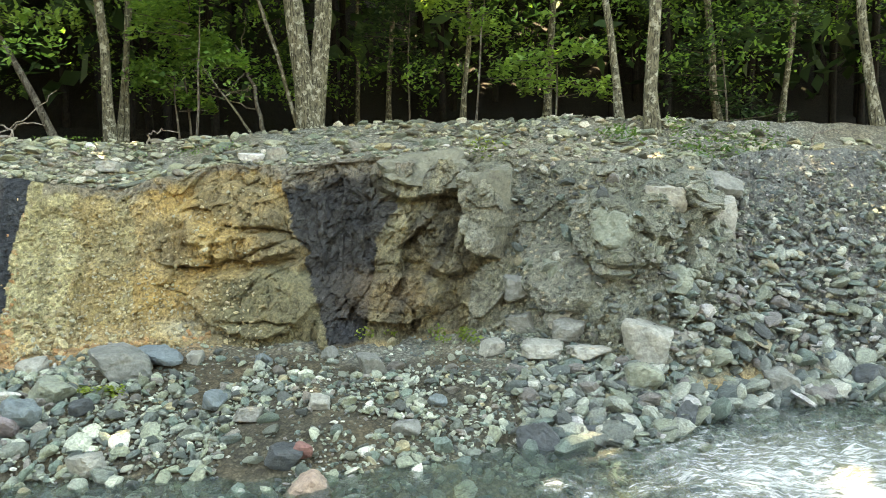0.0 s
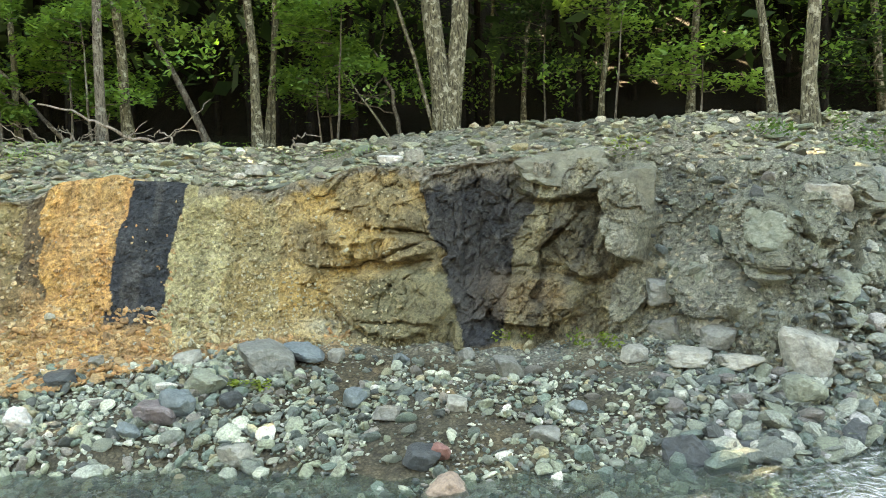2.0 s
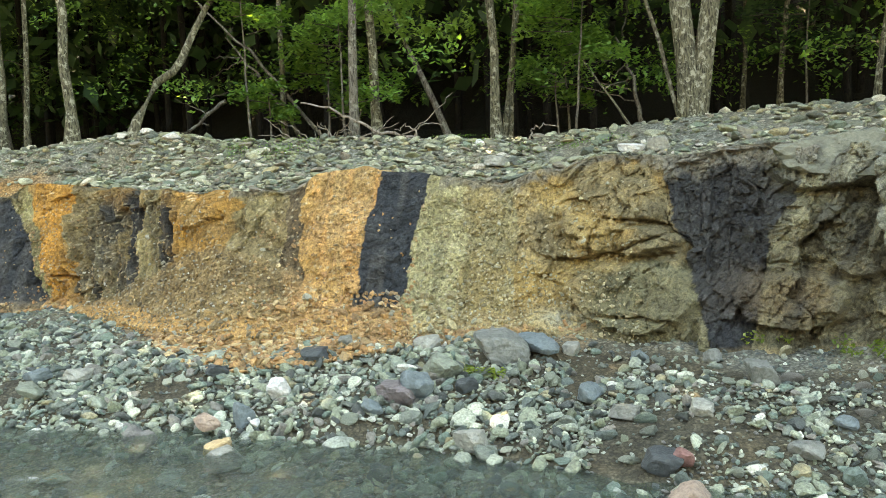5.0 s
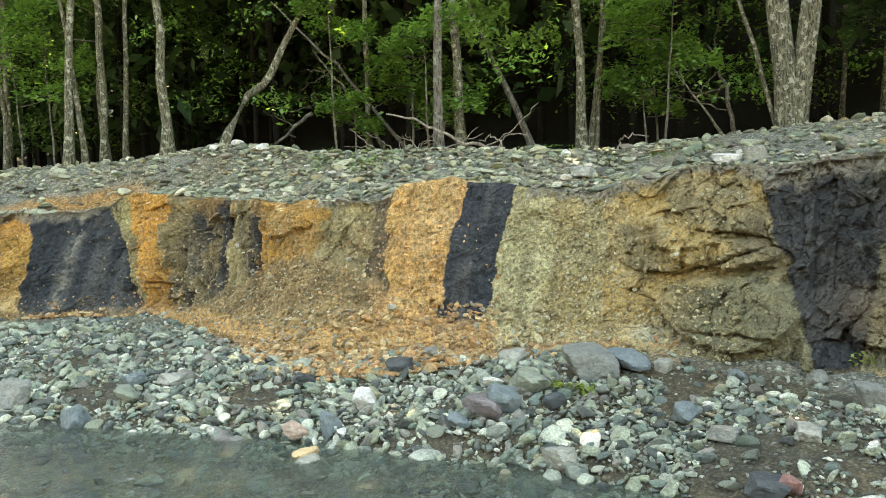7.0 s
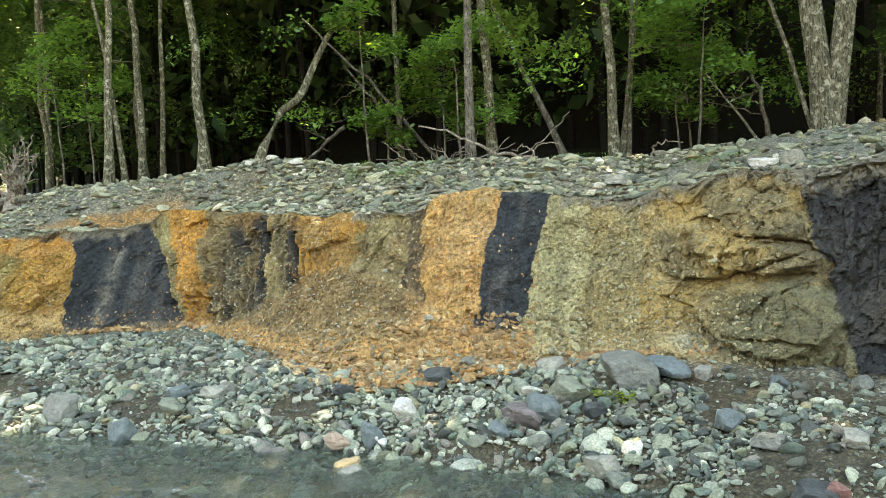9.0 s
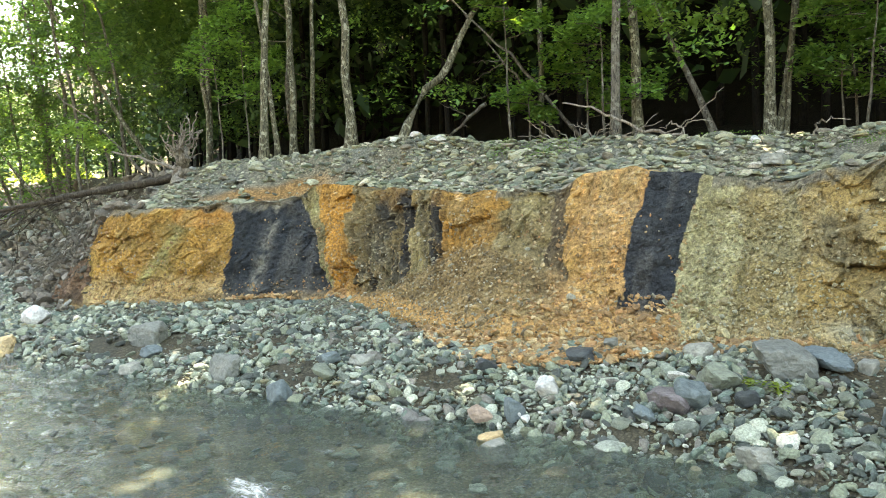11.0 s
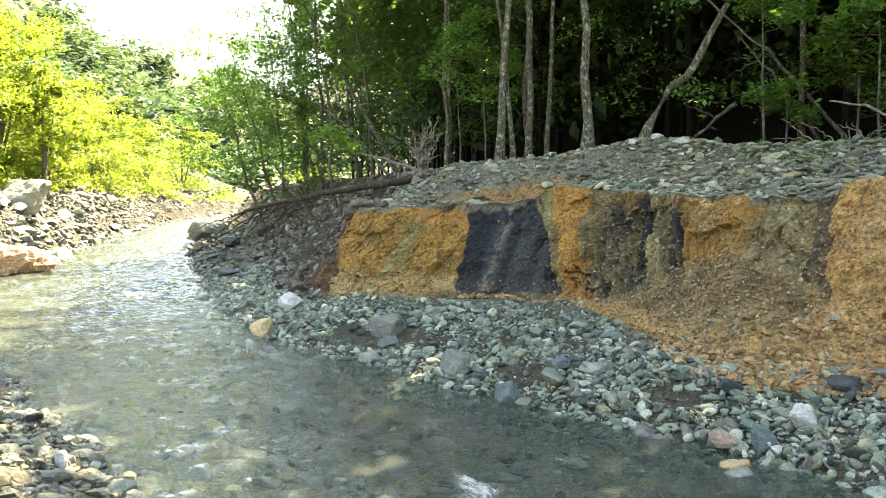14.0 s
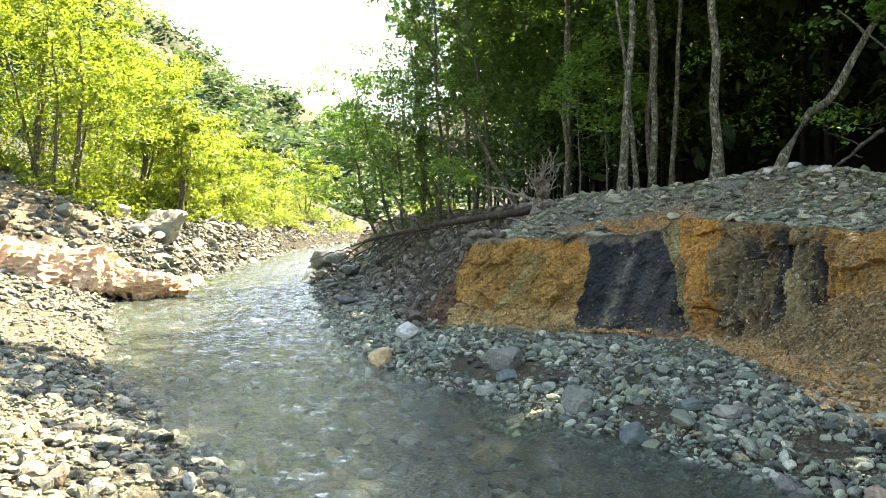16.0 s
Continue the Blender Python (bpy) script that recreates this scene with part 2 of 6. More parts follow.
def bark_material(name, dark, light, patch):
    m, nt, b = nodes_of(name)
    tc = add(nt, "ShaderNodeTexCoord")
    mp = add(nt, "ShaderNodeMapping", Scale=(14, 14, 3.5))
    nt.links.new(tc.outputs["Object"], mp.inputs["Vector"])
    n1 = add(nt, "ShaderNodeTexNoise", Scale=3.0, Detail=6.0, Roughness=0.7)
    nt.links.new(mp.outputs[0], n1.inputs["Vector"])
    n2 = grain(nt, 11.0, 4.0, 0.65)
    c = ramp(nt, n1.outputs[0], [(0.38, dark), (0.6, light)]).outputs[0]
    p = nt.nodes.new("ShaderNodeMix")
    p.data_type = 'RGBA'
    f = ramp(nt, n2.outputs[0], [(0.53, (0, 0, 0)), (0.61, (0.8, 0.8, 0.8))])
    nt.links.new(f.outputs[0], p.inputs[0])
    nt.links.new(c, p.inputs[6])
    p.inputs[7].default_value = (*patch, 1)
    nt.links.new(times(nt, p.outputs[2], ramp(nt, n1.outputs[0], [(0.3, (0.5, 0.5, 0.5)), (0.5, (1, 1, 1))]).outputs[0]), b.inputs["Base Color"])
    b.inputs["Roughness"].default_value = 0.9
    b.inputs["Specular IOR Level"].default_value = 0.2
    bump(nt, b, n1.outputs[0], 0.8, 0.02)
    return m


M_BARK = bark_material("grey_bark", (0.03, 0.028, 0.02), (0.125, 0.12, 0.082), (0.29, 0.29, 0.23))
M_BARK_DARK = bark_material("dark_bark", (0.045, 0.04, 0.033), (0.13, 0.12, 0.10), (0.19, 0.19, 0.16))
# near-black cedar bark: the wood's inner shade is put into its colour
M_BARK_CEDAR_SHADE = bark_material("cedar_bark_shade", (0.006, 0.0055, 0.005), (0.016, 0.0145, 0.012), (0.018, 0.018, 0.015))
M_LOG = bark_material("dark_wet_wood", (0.016, 0.013, 0.010), (0.055, 0.046, 0.037), (0.085, 0.075, 0.062))
M_DRIFT = bark_material("bleached_wood", (0.09, 0.078, 0.063), (0.22, 0.195, 0.165), (0.30, 0.27, 0.23))


def leaf_material(name, a, b_, c_, glow, warmth=(1.25, 1.25, 0.7, 1)):
    m = bpy.data.materials.new(name)
    m.use_nodes = True
    nt = m.node_tree
    nt.nodes.clear()
    g = add(nt, "ShaderNodeNewGeometry").outputs["Random Per Island"]
    col = ramp(nt, g, [(0.0, a), (0.5, b_), (1.0, c_)]).outputs[0]
    n = grain(nt, 0.9, 2.0)
    col = times(nt, col, ramp(nt, n.outputs[0], [(0.35, (0.7, 0.75, 0.7)), (0.65, (1.2, 1.15, 1.1))]).outputs[0])
    d = add(nt, "ShaderNodeBsdfDiffuse")
    t = add(nt, "ShaderNodeBsdfTranslucent")
    gl = add(nt, "ShaderNodeBsdfGlossy", Roughness=0.45)
    gl.inputs[0].default_value = (0.6, 0.65, 0.6, 1)
    nt.links.new(col, d.inputs[0])
    warm = nt.nodes.new("ShaderNodeMix")
    warm.data_type, warm.blend_type = 'RGBA', 'MULTIPLY'
    warm.inputs[0].default_value = 1.0
    nt.links.new(col, warm.inputs[6])
    warm.inputs[7].default_value = warmth
    nt.links.new(warm.outputs[2], t.inputs[0])
    m1 = add(nt, "ShaderNodeMixShader")
    m1.inputs[0].default_value = glow
    nt.links.new(d.outputs[0], m1.inputs[1])
    nt.links.new(t.outputs[0], m1.inputs[2])
    m2 = add(nt, "ShaderNodeMixShader")
    m2.inputs[0].default_value = 0.04
    nt.links.new(m1.outputs[0], m2.inputs[1])
    nt.links.new(gl.outputs[0], m2.inputs[2])
    o = add(nt, "ShaderNodeOutputMaterial")
    nt.links.new(m2.outputs[0], o.inputs[0])
    return m


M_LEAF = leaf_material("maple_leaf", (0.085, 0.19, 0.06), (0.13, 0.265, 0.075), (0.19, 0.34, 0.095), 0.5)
# brighter copy of the maple leaf, raised in colour for saplings under the canopy
M_LEAF_BRIGHT = leaf_material("bright_leaf", (0.15, 0.27, 0.085), (0.21, 0.36, 0.11), (0.28, 0.44, 0.15), 0.5)
# darker leaf copy with the wood's shade in its colour; also suits dull plants
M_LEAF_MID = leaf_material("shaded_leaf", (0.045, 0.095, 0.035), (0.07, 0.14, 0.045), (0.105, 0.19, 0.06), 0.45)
M_LEAF_LIGHT = leaf_material("young_leaf", (0.105, 0.165, 0.035), (0.165, 0.225, 0.048), (0.23, 0.28, 0.065), 0.5, (1.22, 1.3, 0.72, 1))
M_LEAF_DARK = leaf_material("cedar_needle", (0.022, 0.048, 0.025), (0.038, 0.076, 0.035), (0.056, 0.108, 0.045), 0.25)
# mountain leaves in bluish green: the haze of distance is mixed into the colour
M_LEAF_HAZE = leaf_material("haze_tinted_leaf", (0.06, 0.105, 0.07), (0.08, 0.14, 0.09), (0.105, 0.17, 0.105), 0.25)

m, nt, b = nodes_of("river_water")
M_WATER = m
nt.nodes.remove(b)
tc = add(nt, "ShaderNodeTexCoord")
mp = add(nt, "ShaderNodeMapping", Scale=(1.7, 1.0, 1.0))
nt.links.new(tc.outputs["Object"], mp.inputs["Vector"])
w1 = add(nt, "ShaderNodeTexNoise", Scale=4.2, Detail=3.0, Roughness=0.5)
nt.links.new(mp.outputs[0], w1.inputs["Vector"])
w3 = add(nt, "ShaderNodeTexNoise", Scale=15.0, Detail=3.0, Roughness=0.55)
nt.links.new(mp.outputs[0], w3.inputs["Vector"])
ripple = add(nt, "ShaderNodeMath", operation='MULTIPLY_ADD')
ripple.inputs[1].default_value = 0.42
nt.links.new(w3.outputs[0], ripple.inputs[0])
nt.links.new(w1.outputs[0], ripple.inputs[2])
bp = add(nt, "ShaderNodeBump", Strength=1.0, Distance=0.075)
nt.links.new(ripple.outputs[0], bp.inputs["Height"])
gl = add(nt, "ShaderNodeBsdfGlossy", Roughness=0.04)
tr = add(nt, "ShaderNodeBsdfTransparent")
tr.inputs[0].default_value = (0.64, 0.73, 0.67, 1)
fr = add(nt, "ShaderNodeFresnel", IOR=1.33)
for s in (gl.inputs["Normal"], fr.inputs["Normal"]):
    nt.links.new(bp.outputs[0], s)
body = add(nt, "ShaderNodeBsdfDiffuse")
body.inputs[0].default_value = (0.27, 0.34, 0.32, 1)
mx0 = add(nt, "ShaderNodeMixShader")
mx0.inputs[0].default_value = 0.10
nt.links.new(tr.outputs[0], mx0.inputs[1])
nt.links.new(body.outputs[0], mx0.inputs[2])
mx = add(nt, "ShaderNodeMixShader")
nt.links.new(fr.outputs[0], mx.inputs[0])
nt.links.new(mx0.outputs[0], mx.inputs[1])
nt.links.new(gl.outputs[0], mx.inputs[2])
foam = add(nt, "ShaderNodeBsdfDiffuse")
foam.inputs[0].default_value = (0.8, 0.83, 0.82, 1)
fa = add(nt, "ShaderNodeVertexColor")
fa.layer_name = "foam"
mp2 = add(nt, "ShaderNodeMapping", Scale=(0.75, 2.0, 1.0))
nt.links.new(tc.outputs["Object"], mp2.inputs["Vector"])
w2 = add(nt, "ShaderNodeTexNoise", Scale=8.0, Detail=8.0, Roughness=0.78, Distortion=0.8)
nt.links.new(mp2.outputs[0], w2.inputs["Vector"])
ad = add(nt, "ShaderNodeMath", operation='ADD')
nt.links.new(fa.outputs[0], ad.inputs[0])
nt.links.new(w2.outputs[0], ad.inputs[1])
fr2 = ramp(nt, ad.outputs[0], [(0.55, (0, 0, 0)), (0.95, (0.9, 0.9, 0.9))])
mx2 = add(nt, "ShaderNodeMixShader")
nt.links.new(fr2.outputs[0], mx2.inputs[0])
nt.links.new(mx.outputs[0], mx2.inputs[1])
nt.links.new(foam.outputs[0], mx2.inputs[2])
nt.links.new(mx2.outputs[0], nt.nodes["Material Output"].inputs[0])

# ---------- the lie of the land ----------
FAR_SHORE = [(-140, 46), (-90, 28), (-60, 15), (-45, 9), (-35, 6.3), (-26, 4.7), (-18, 3.7), (-15, 3.3), (-13, 3.3), (-10.5, 3.8), (-9, 4.1), (-7.5, 4.6), (-6, 5.05), (-5, 5.3), (-3, 5.45), (-1, 5.6),
             (0, 6.1), (1.4, 6.1), (2.1, 6.5), (2.4, 7.1), (4.3, 7.4), (8, 7.6), (40, 12), (140, 22)]
NEAR_SHORE = [(-140, 38), (-90, 21), (-60, 8.5), (-45, 3.8), (-37, 1.9), (-30, 0.4), (-27, -1.6), (-22, -1.5), (-12.7, -0.7), (-10.4, -0.2), (-8.5, 0.2), (-7.3, 0.5), (-4, 1.1), (0, 1.4), (5, 1.6), (40, 3), (140, 6)]
FOOT = [(-40, 9.5), (-26, 6.8), (-20, 5.8), (-16.5, 4.9), (-14.4, 4.9), (-12.4, 6.5), (-10.9, 7.5), (-8.5, 7.3), (-6.7, 6.9), (-5.5, 7.5), (-4, 8.2), (-2.5, 8.3), (-1.2, 8.2), (0, 8.3), (1, 7.9), (1.8, 7.2), (2.6, 7.3), (4, 7.7), (8, 8.0), (40, 14)]
FOOT_Z = [(-26, 0.5), (-16, 0.4), (-13, 0.45), (-10, 0.55), (-4, 0.52), (1, 0.52), (2, 0.35), (4, 0.15), (8, 0.2)]
LEAN = [(-26, 2.2), (-18, 1.9), (-15.3, 1.0), (-14, 0.6), (-6, 0.6), (-2, 0.65), (0.5, 0.75), (2.2, 1.0), (3.2, 1.9), (8, 2.3)]
TOP_Z = [(-40, 2.6), (-26, 2.15), (-20, 2.0), (-17, 2.0), (-14.8, 2.05), (-12, 2.10), (-11.55, 2.10), (-11.3, 2.42), (-10.5, 2.38), (-10, 2.25), (-8, 2.22), (-6.9, 2.16), (-6.2, 2.12), (-5.85, 2.36), (-5.3, 2.38), (-4.6, 2.30), (-4.2, 2.2), (-3.8, 2.14), (-3.3, 2.3), (-2.6, 2.46),
         (-1.9, 2.42), (-0.5, 2.5), (0.7, 2.5), (1.6, 2.35), (2.6, 2.4), (4, 2.5), (8, 2.5)]
CREST = [(-60, 22), (-35, 11.5), (-23, 9.3), (-15, 9.2), (-11, 9.6), (-8, 9.9), (-5, 10.2), (-3, 11.2), (-1, 11.6), (2, 10.5), (6, 10.4), (40, 18)]
CREST_Z = [(-60, 3.2), (-35, 3.0), (-22, 2.85), (-17, 2.93), (-15, 3.02), (-12, 3.05), (-11, 3.22), (-10, 3.10), (-8.5, 2.94), (-6, 2.85), (-4, 2.79), (-2.5, 2.93), (-1, 3.03), (0.3, 3.03), (1.6, 3.04), (3, 2.93), (4, 2.97), (6, 2.85), (40, 3)]


def river_z(x):
    return 0.018 * np.clip(-np.asarray(x, float) - 20, 0, 120)


def sections(x):
    """Knots (y, z) of the ground across the valley at each x, from behind the camera to the hill."""
    x = np.asarray(x, float)
    rz = river_z(x)
    yn, yw, yf, yc = (curve_at(x, k) for k in (NEAR_SHORE, FAR_SHORE, FOOT, CREST))
    zf, zt, zc, ln = (curve_at(x, k) for k in (FOOT_Z, TOP_Z, CREST_Z, LEAN))
    yf = np.maximum(yf, yw + 0.25)
    yt = yf + ln
    yc = np.maximum(yc, yt + 1.2)
    o = np.zeros_like(x)
    left = np.clip((-x - 10) / 25, 0, 1)
    high = np.clip((-x - 27) / 7, 0, 1)
    full = np.clip((-x - 9.5) / 1.5, 0, 1) * np.clip((x + 24) / 6, 0, 1)
    ys = [o - 320, o - 120, yn - 28, yn - 9, yn - 2.2, yn - 0.6, yn, yn + 0.9, (yn + yw) / 2, yw - 0.5, yw, yw + 0.35, yf, yf + 0.42, yt + 0.45, yt + 0.85, (yt + 0.85 + yc) / 2, yc, yc + 3, yc + 9, yc + 30, yc + 110, yc + 400]
    zs = [o + 130, o + 42, rz + 5.0 + 3.0 * high, rz + 1.6 + 0.5 * left + 2.8 * high, rz + 0.75 + 1.25 * high, rz + 0.3 + 0.6 * high, rz, rz - 0.28, rz - 0.4, rz - 0.22, rz - 0.02, rz + 0.14, rz + zf, rz + zf + 0.03, rz + zt - 0.01, rz + zt + 0.12, rz + (zt + 0.12) * (0.5 - 0.35 * full) + zc * (0.5 + 0.35 * full), rz + zc, rz + zc - 0.25, rz + zc + 0.6, rz + zc + 13, rz + zc + 75, rz + zc + 190]
    return np.stack(ys, 1), np.stack(zs, 1)


def ground_z(x, y):
    """Height of the ground at points."""
    x, y = np.atleast_1d(np.asarray(x, float)), np.atleast_1d(np.asarray(y, float))
    ys, zs = sections(x)
    k = np.clip((ys < y[:, None]).sum(1) - 1, 0, ys.shape[1] - 2)
    i = np.arange(len(x))
    u = (y - ys[i, k]) / (ys[i, k + 1] - ys[i, k])
    return zs[i, k] * (1 - u) + zs[i, k + 1] * u


def ground_sheet():
    xs = np.concatenate([-np.geomspace(400, 66, 24), np.linspace(-64, -20, 110), np.linspace(-19.8, 7, 380), np.linspace(7.5, 40, 30), np.geomspace(44, 400, 18)])
    ys, zs = sections(xs)
    steps = [4, 5, 10, 14, 10, 6, 6, 7, 7, 5, 6, 26, 5, 16, 6, 14, 14, 10, 8, 8, 12, 10]
    cy, cz = [], []
    for k, n in enumerate(steps):
        for j in range(n):
            u = j / n
            cy.append(ys[:, k] * (1 - u) + ys[:, k + 1] * u)
            cz.append(zs[:, k] * (1 - u) + zs[:, k + 1] * u)
    cy.append(ys[:, -1])
    cz.append(zs[:, -1])
    y, z = np.stack(cy, 1), np.stack(cz, 1)
    x = np.repeat(xs[:, None], y.shape[1], 1)
    near = np.exp(-np.clip(np.hypot(x + 6, y - 6) - 25, 0, None) / 30)
    z = z + near * (0.05 * fbm(x * 0.9, y * 0.9, seed=3) + 0.02 * fbm(x * 5, y * 5, seed=11)) + 1.5 * np.clip((np.hypot(x + 6, y - 6) - 75) / 60, 0, 1) * fbm(x * 0.05, y * 0.05, seed=21)
    me = mesh_from("ground", np.stack([x, y, z], -1).reshape(-1, 3), sheet_faces(*x.shape), M_GROUND, True)
    # mineral colour: grey gravel silt, brown soil, ochre debris, grassy hill
    n = fbm(x * 1.3, y * 1.3, seed=31)
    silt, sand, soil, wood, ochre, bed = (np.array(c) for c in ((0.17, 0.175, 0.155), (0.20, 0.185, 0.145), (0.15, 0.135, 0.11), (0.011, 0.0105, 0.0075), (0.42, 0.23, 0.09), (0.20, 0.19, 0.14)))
    col = silt + (sand - silt) * np.clip(0.5 + n, 0, 1)[..., None]
    # beach silt: browner, and darkened for the shade in gaps between stones
    shore = np.clip((ys[:, 12:13] - 0.45 + 0.3 * n - y) / 0.4, 0, 1) * (y > ys[:, 10:11] - 0.3)
    col = col * (1 - np.array((0.5, 0.55, 0.62)) * shore[..., None])
    # ground on the bank's top lightened in colour for the open sky
    dry = (np.clip((y - ys[:, 14:15] + 0.1) / 0.3, 0, 1) * np.clip((x + 15) / 2, 0, 1))[..., None]
    col = col * (1 + 0.35 * dry)
    # forest floor painted near black: the wood's deep shade sits in its colour
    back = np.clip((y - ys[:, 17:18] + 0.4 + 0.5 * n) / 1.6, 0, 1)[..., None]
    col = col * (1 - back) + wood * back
    far = np.clip((-y - 12 + n) / 6, 0, 1)[..., None]
    col = col * (1 - far) + soil * 0.6 * far
    bar = np.clip((ys[:, 6:7] + 0.3 - y) / 0.5, 0, 1)[..., None]
    col = col * (1 - 0.35 * bar)
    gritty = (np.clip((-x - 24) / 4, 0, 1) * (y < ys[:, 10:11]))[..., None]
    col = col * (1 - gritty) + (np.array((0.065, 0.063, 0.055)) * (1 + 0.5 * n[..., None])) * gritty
    pale = (np.clip((-x - 25) / 3, 0, 1) * np.clip((x + 40) / 4, 0, 1) * np.clip((ys[:, 6:7] - 3.0 + n - y) / 1.5, 0, 1))[..., None]
    col = col * (1 - pale) + (np.array((0.23, 0.195, 0.15)) * (1 + 0.4 * n[..., None])) * pale
    # far upstream ground near black: painted shade where the sun is too strong
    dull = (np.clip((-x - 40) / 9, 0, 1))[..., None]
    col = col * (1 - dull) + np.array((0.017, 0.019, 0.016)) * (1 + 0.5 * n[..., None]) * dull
    wet = np.clip((0.03 - (z - river_z(x))) / 0.1, 0, 1)[..., None]
    # bed under water; its colour darkens upstream to hold down the sun there
    col = col * (1 - wet) + bed * (1 - 0.75 * np.clip((-x - 12) / 8, 0, 1))[..., None] * wet
    dirt = (np.clip((-x - 14.2) / 0.8, 0, 1) * np.clip((x + 60) / 10, 0, 1) * np.clip((y - ys[:, 12:13] + 0.6) / 0.5, 0, 1) * np.clip((ys[:, 17:18] + 0.3 - y) / 0.6, 0, 1) * np.where(x > -19, np.clip((ys[:, 15:16] + 0.3 - y) / 0.6, 0, 1), 1.0))[..., None]
    col = col * (1 - dirt) + np.array((0.06, 0.05, 0.04)) * dirt
    rust = np.exp(-((x + 5.9) / 1.5) ** 2) * np.exp(-np.clip(ys[:, 12:13] - 0.5 - y + 0.2 * n, 0, 9) / 0.25) * (y < ys[:, 14:15])
    rust = np.maximum(rust, 0.95 * np.exp(-((x + 12.7) / 1.0) ** 4 - ((y - ys[:, 15:16] - 0.12 - 0.08 * n) / 0.16) ** 4))
    lift = ((x > -9.5) & (x < -2.5) & (y < ys[:, 14:15])) * np.exp(-np.clip(ys[:, 12:13] - 0.2 - y, 0, 9) / 0.2) * 0.6
    rust = np.maximum(rust, lift)[..., None]
    col = col * (1 - rust) + ochre * rust
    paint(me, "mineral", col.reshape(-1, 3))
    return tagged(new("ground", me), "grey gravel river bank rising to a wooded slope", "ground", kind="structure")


ground = ground_sheet()


def water_sheet():
    xs = np.concatenate([-np.geomspace(140, 71, 40), np.linspace(-70, -30, 400), np.linspace(-29.93, 8, 540), np.linspace(8.3, 140, 50)])
    yn, yw = curve_at(xs, NEAR_SHORE), curve_at(xs, FAR_SHORE)
    v = np.linspace(-0.12, 1.08, 90)
    y = yn[:, None] + (yw - yn)[:, None] * v
    x = np.repeat(xs[:, None], len(v), 1)
    swift = 0.35 + 0.65 * np.exp(-((x - 2.5) / 3.2) ** 2) + 0.75 * np.clip((-x - 12) / 10, 0, 1)
    edge = np.clip(np.minimum(v + 0.02, 1.02 - v) / 0.08, 0, 1)[None, :]
    z = river_z(x) + 0.01 + swift * edge * (0.05 * fbm(x * 1.9 + 0.5 * y, y * 1.5, seed=41) + 0.035 * fbm(x * 5.2 + 1.5 * y, y * 4, seed=47, octaves=3))
    me = mesh_from("water", np.stack([x, y, z], -1).reshape(-1, 3), sheet_faces(*x.shape), M_WATER, True)
    crest = fbm(x * 1.1 + 0.6 * y, y * 1.9, seed=53)
    foam = -0.22 + 0.385 * np.exp(-(((x - 2.9) / 2.6) ** 2) - ((y - 5.2) / 2.2) ** 2) + 0.30 * np.clip(crest - 0.25, 0, 1) * swift
    for fx, fy, r in ((-9.2, 2.7, 0.5), (-5.55, 3.0, 0.55), (-5.1, 2.75, 0.4), (-7.25, 3.45, 0.45), (-7.0, 4.0, 0.35), (-5.75, 3.85, 0.35), (-13, 1.6, 0.5), (-19.8, 0.2, 0.6), (-20, 2.2, 0.6), (-25, 2.2, 0.8), (-23, 3.0, 0.5)):
        foam += 0.31 * np.exp(-((x - fx) / r) ** 2 - ((y - fy) / (0.4 * r)) ** 2)
    paint(me, "foam", np.repeat(np.clip(foam, -0.4, 0.6)[..., None], 3, -1).reshape(-1, 3) + 0.0)
    return tagged(new("water", me), "shallow clear greenish river with small rapids", "water", kind="structure")


water = water_sheet()

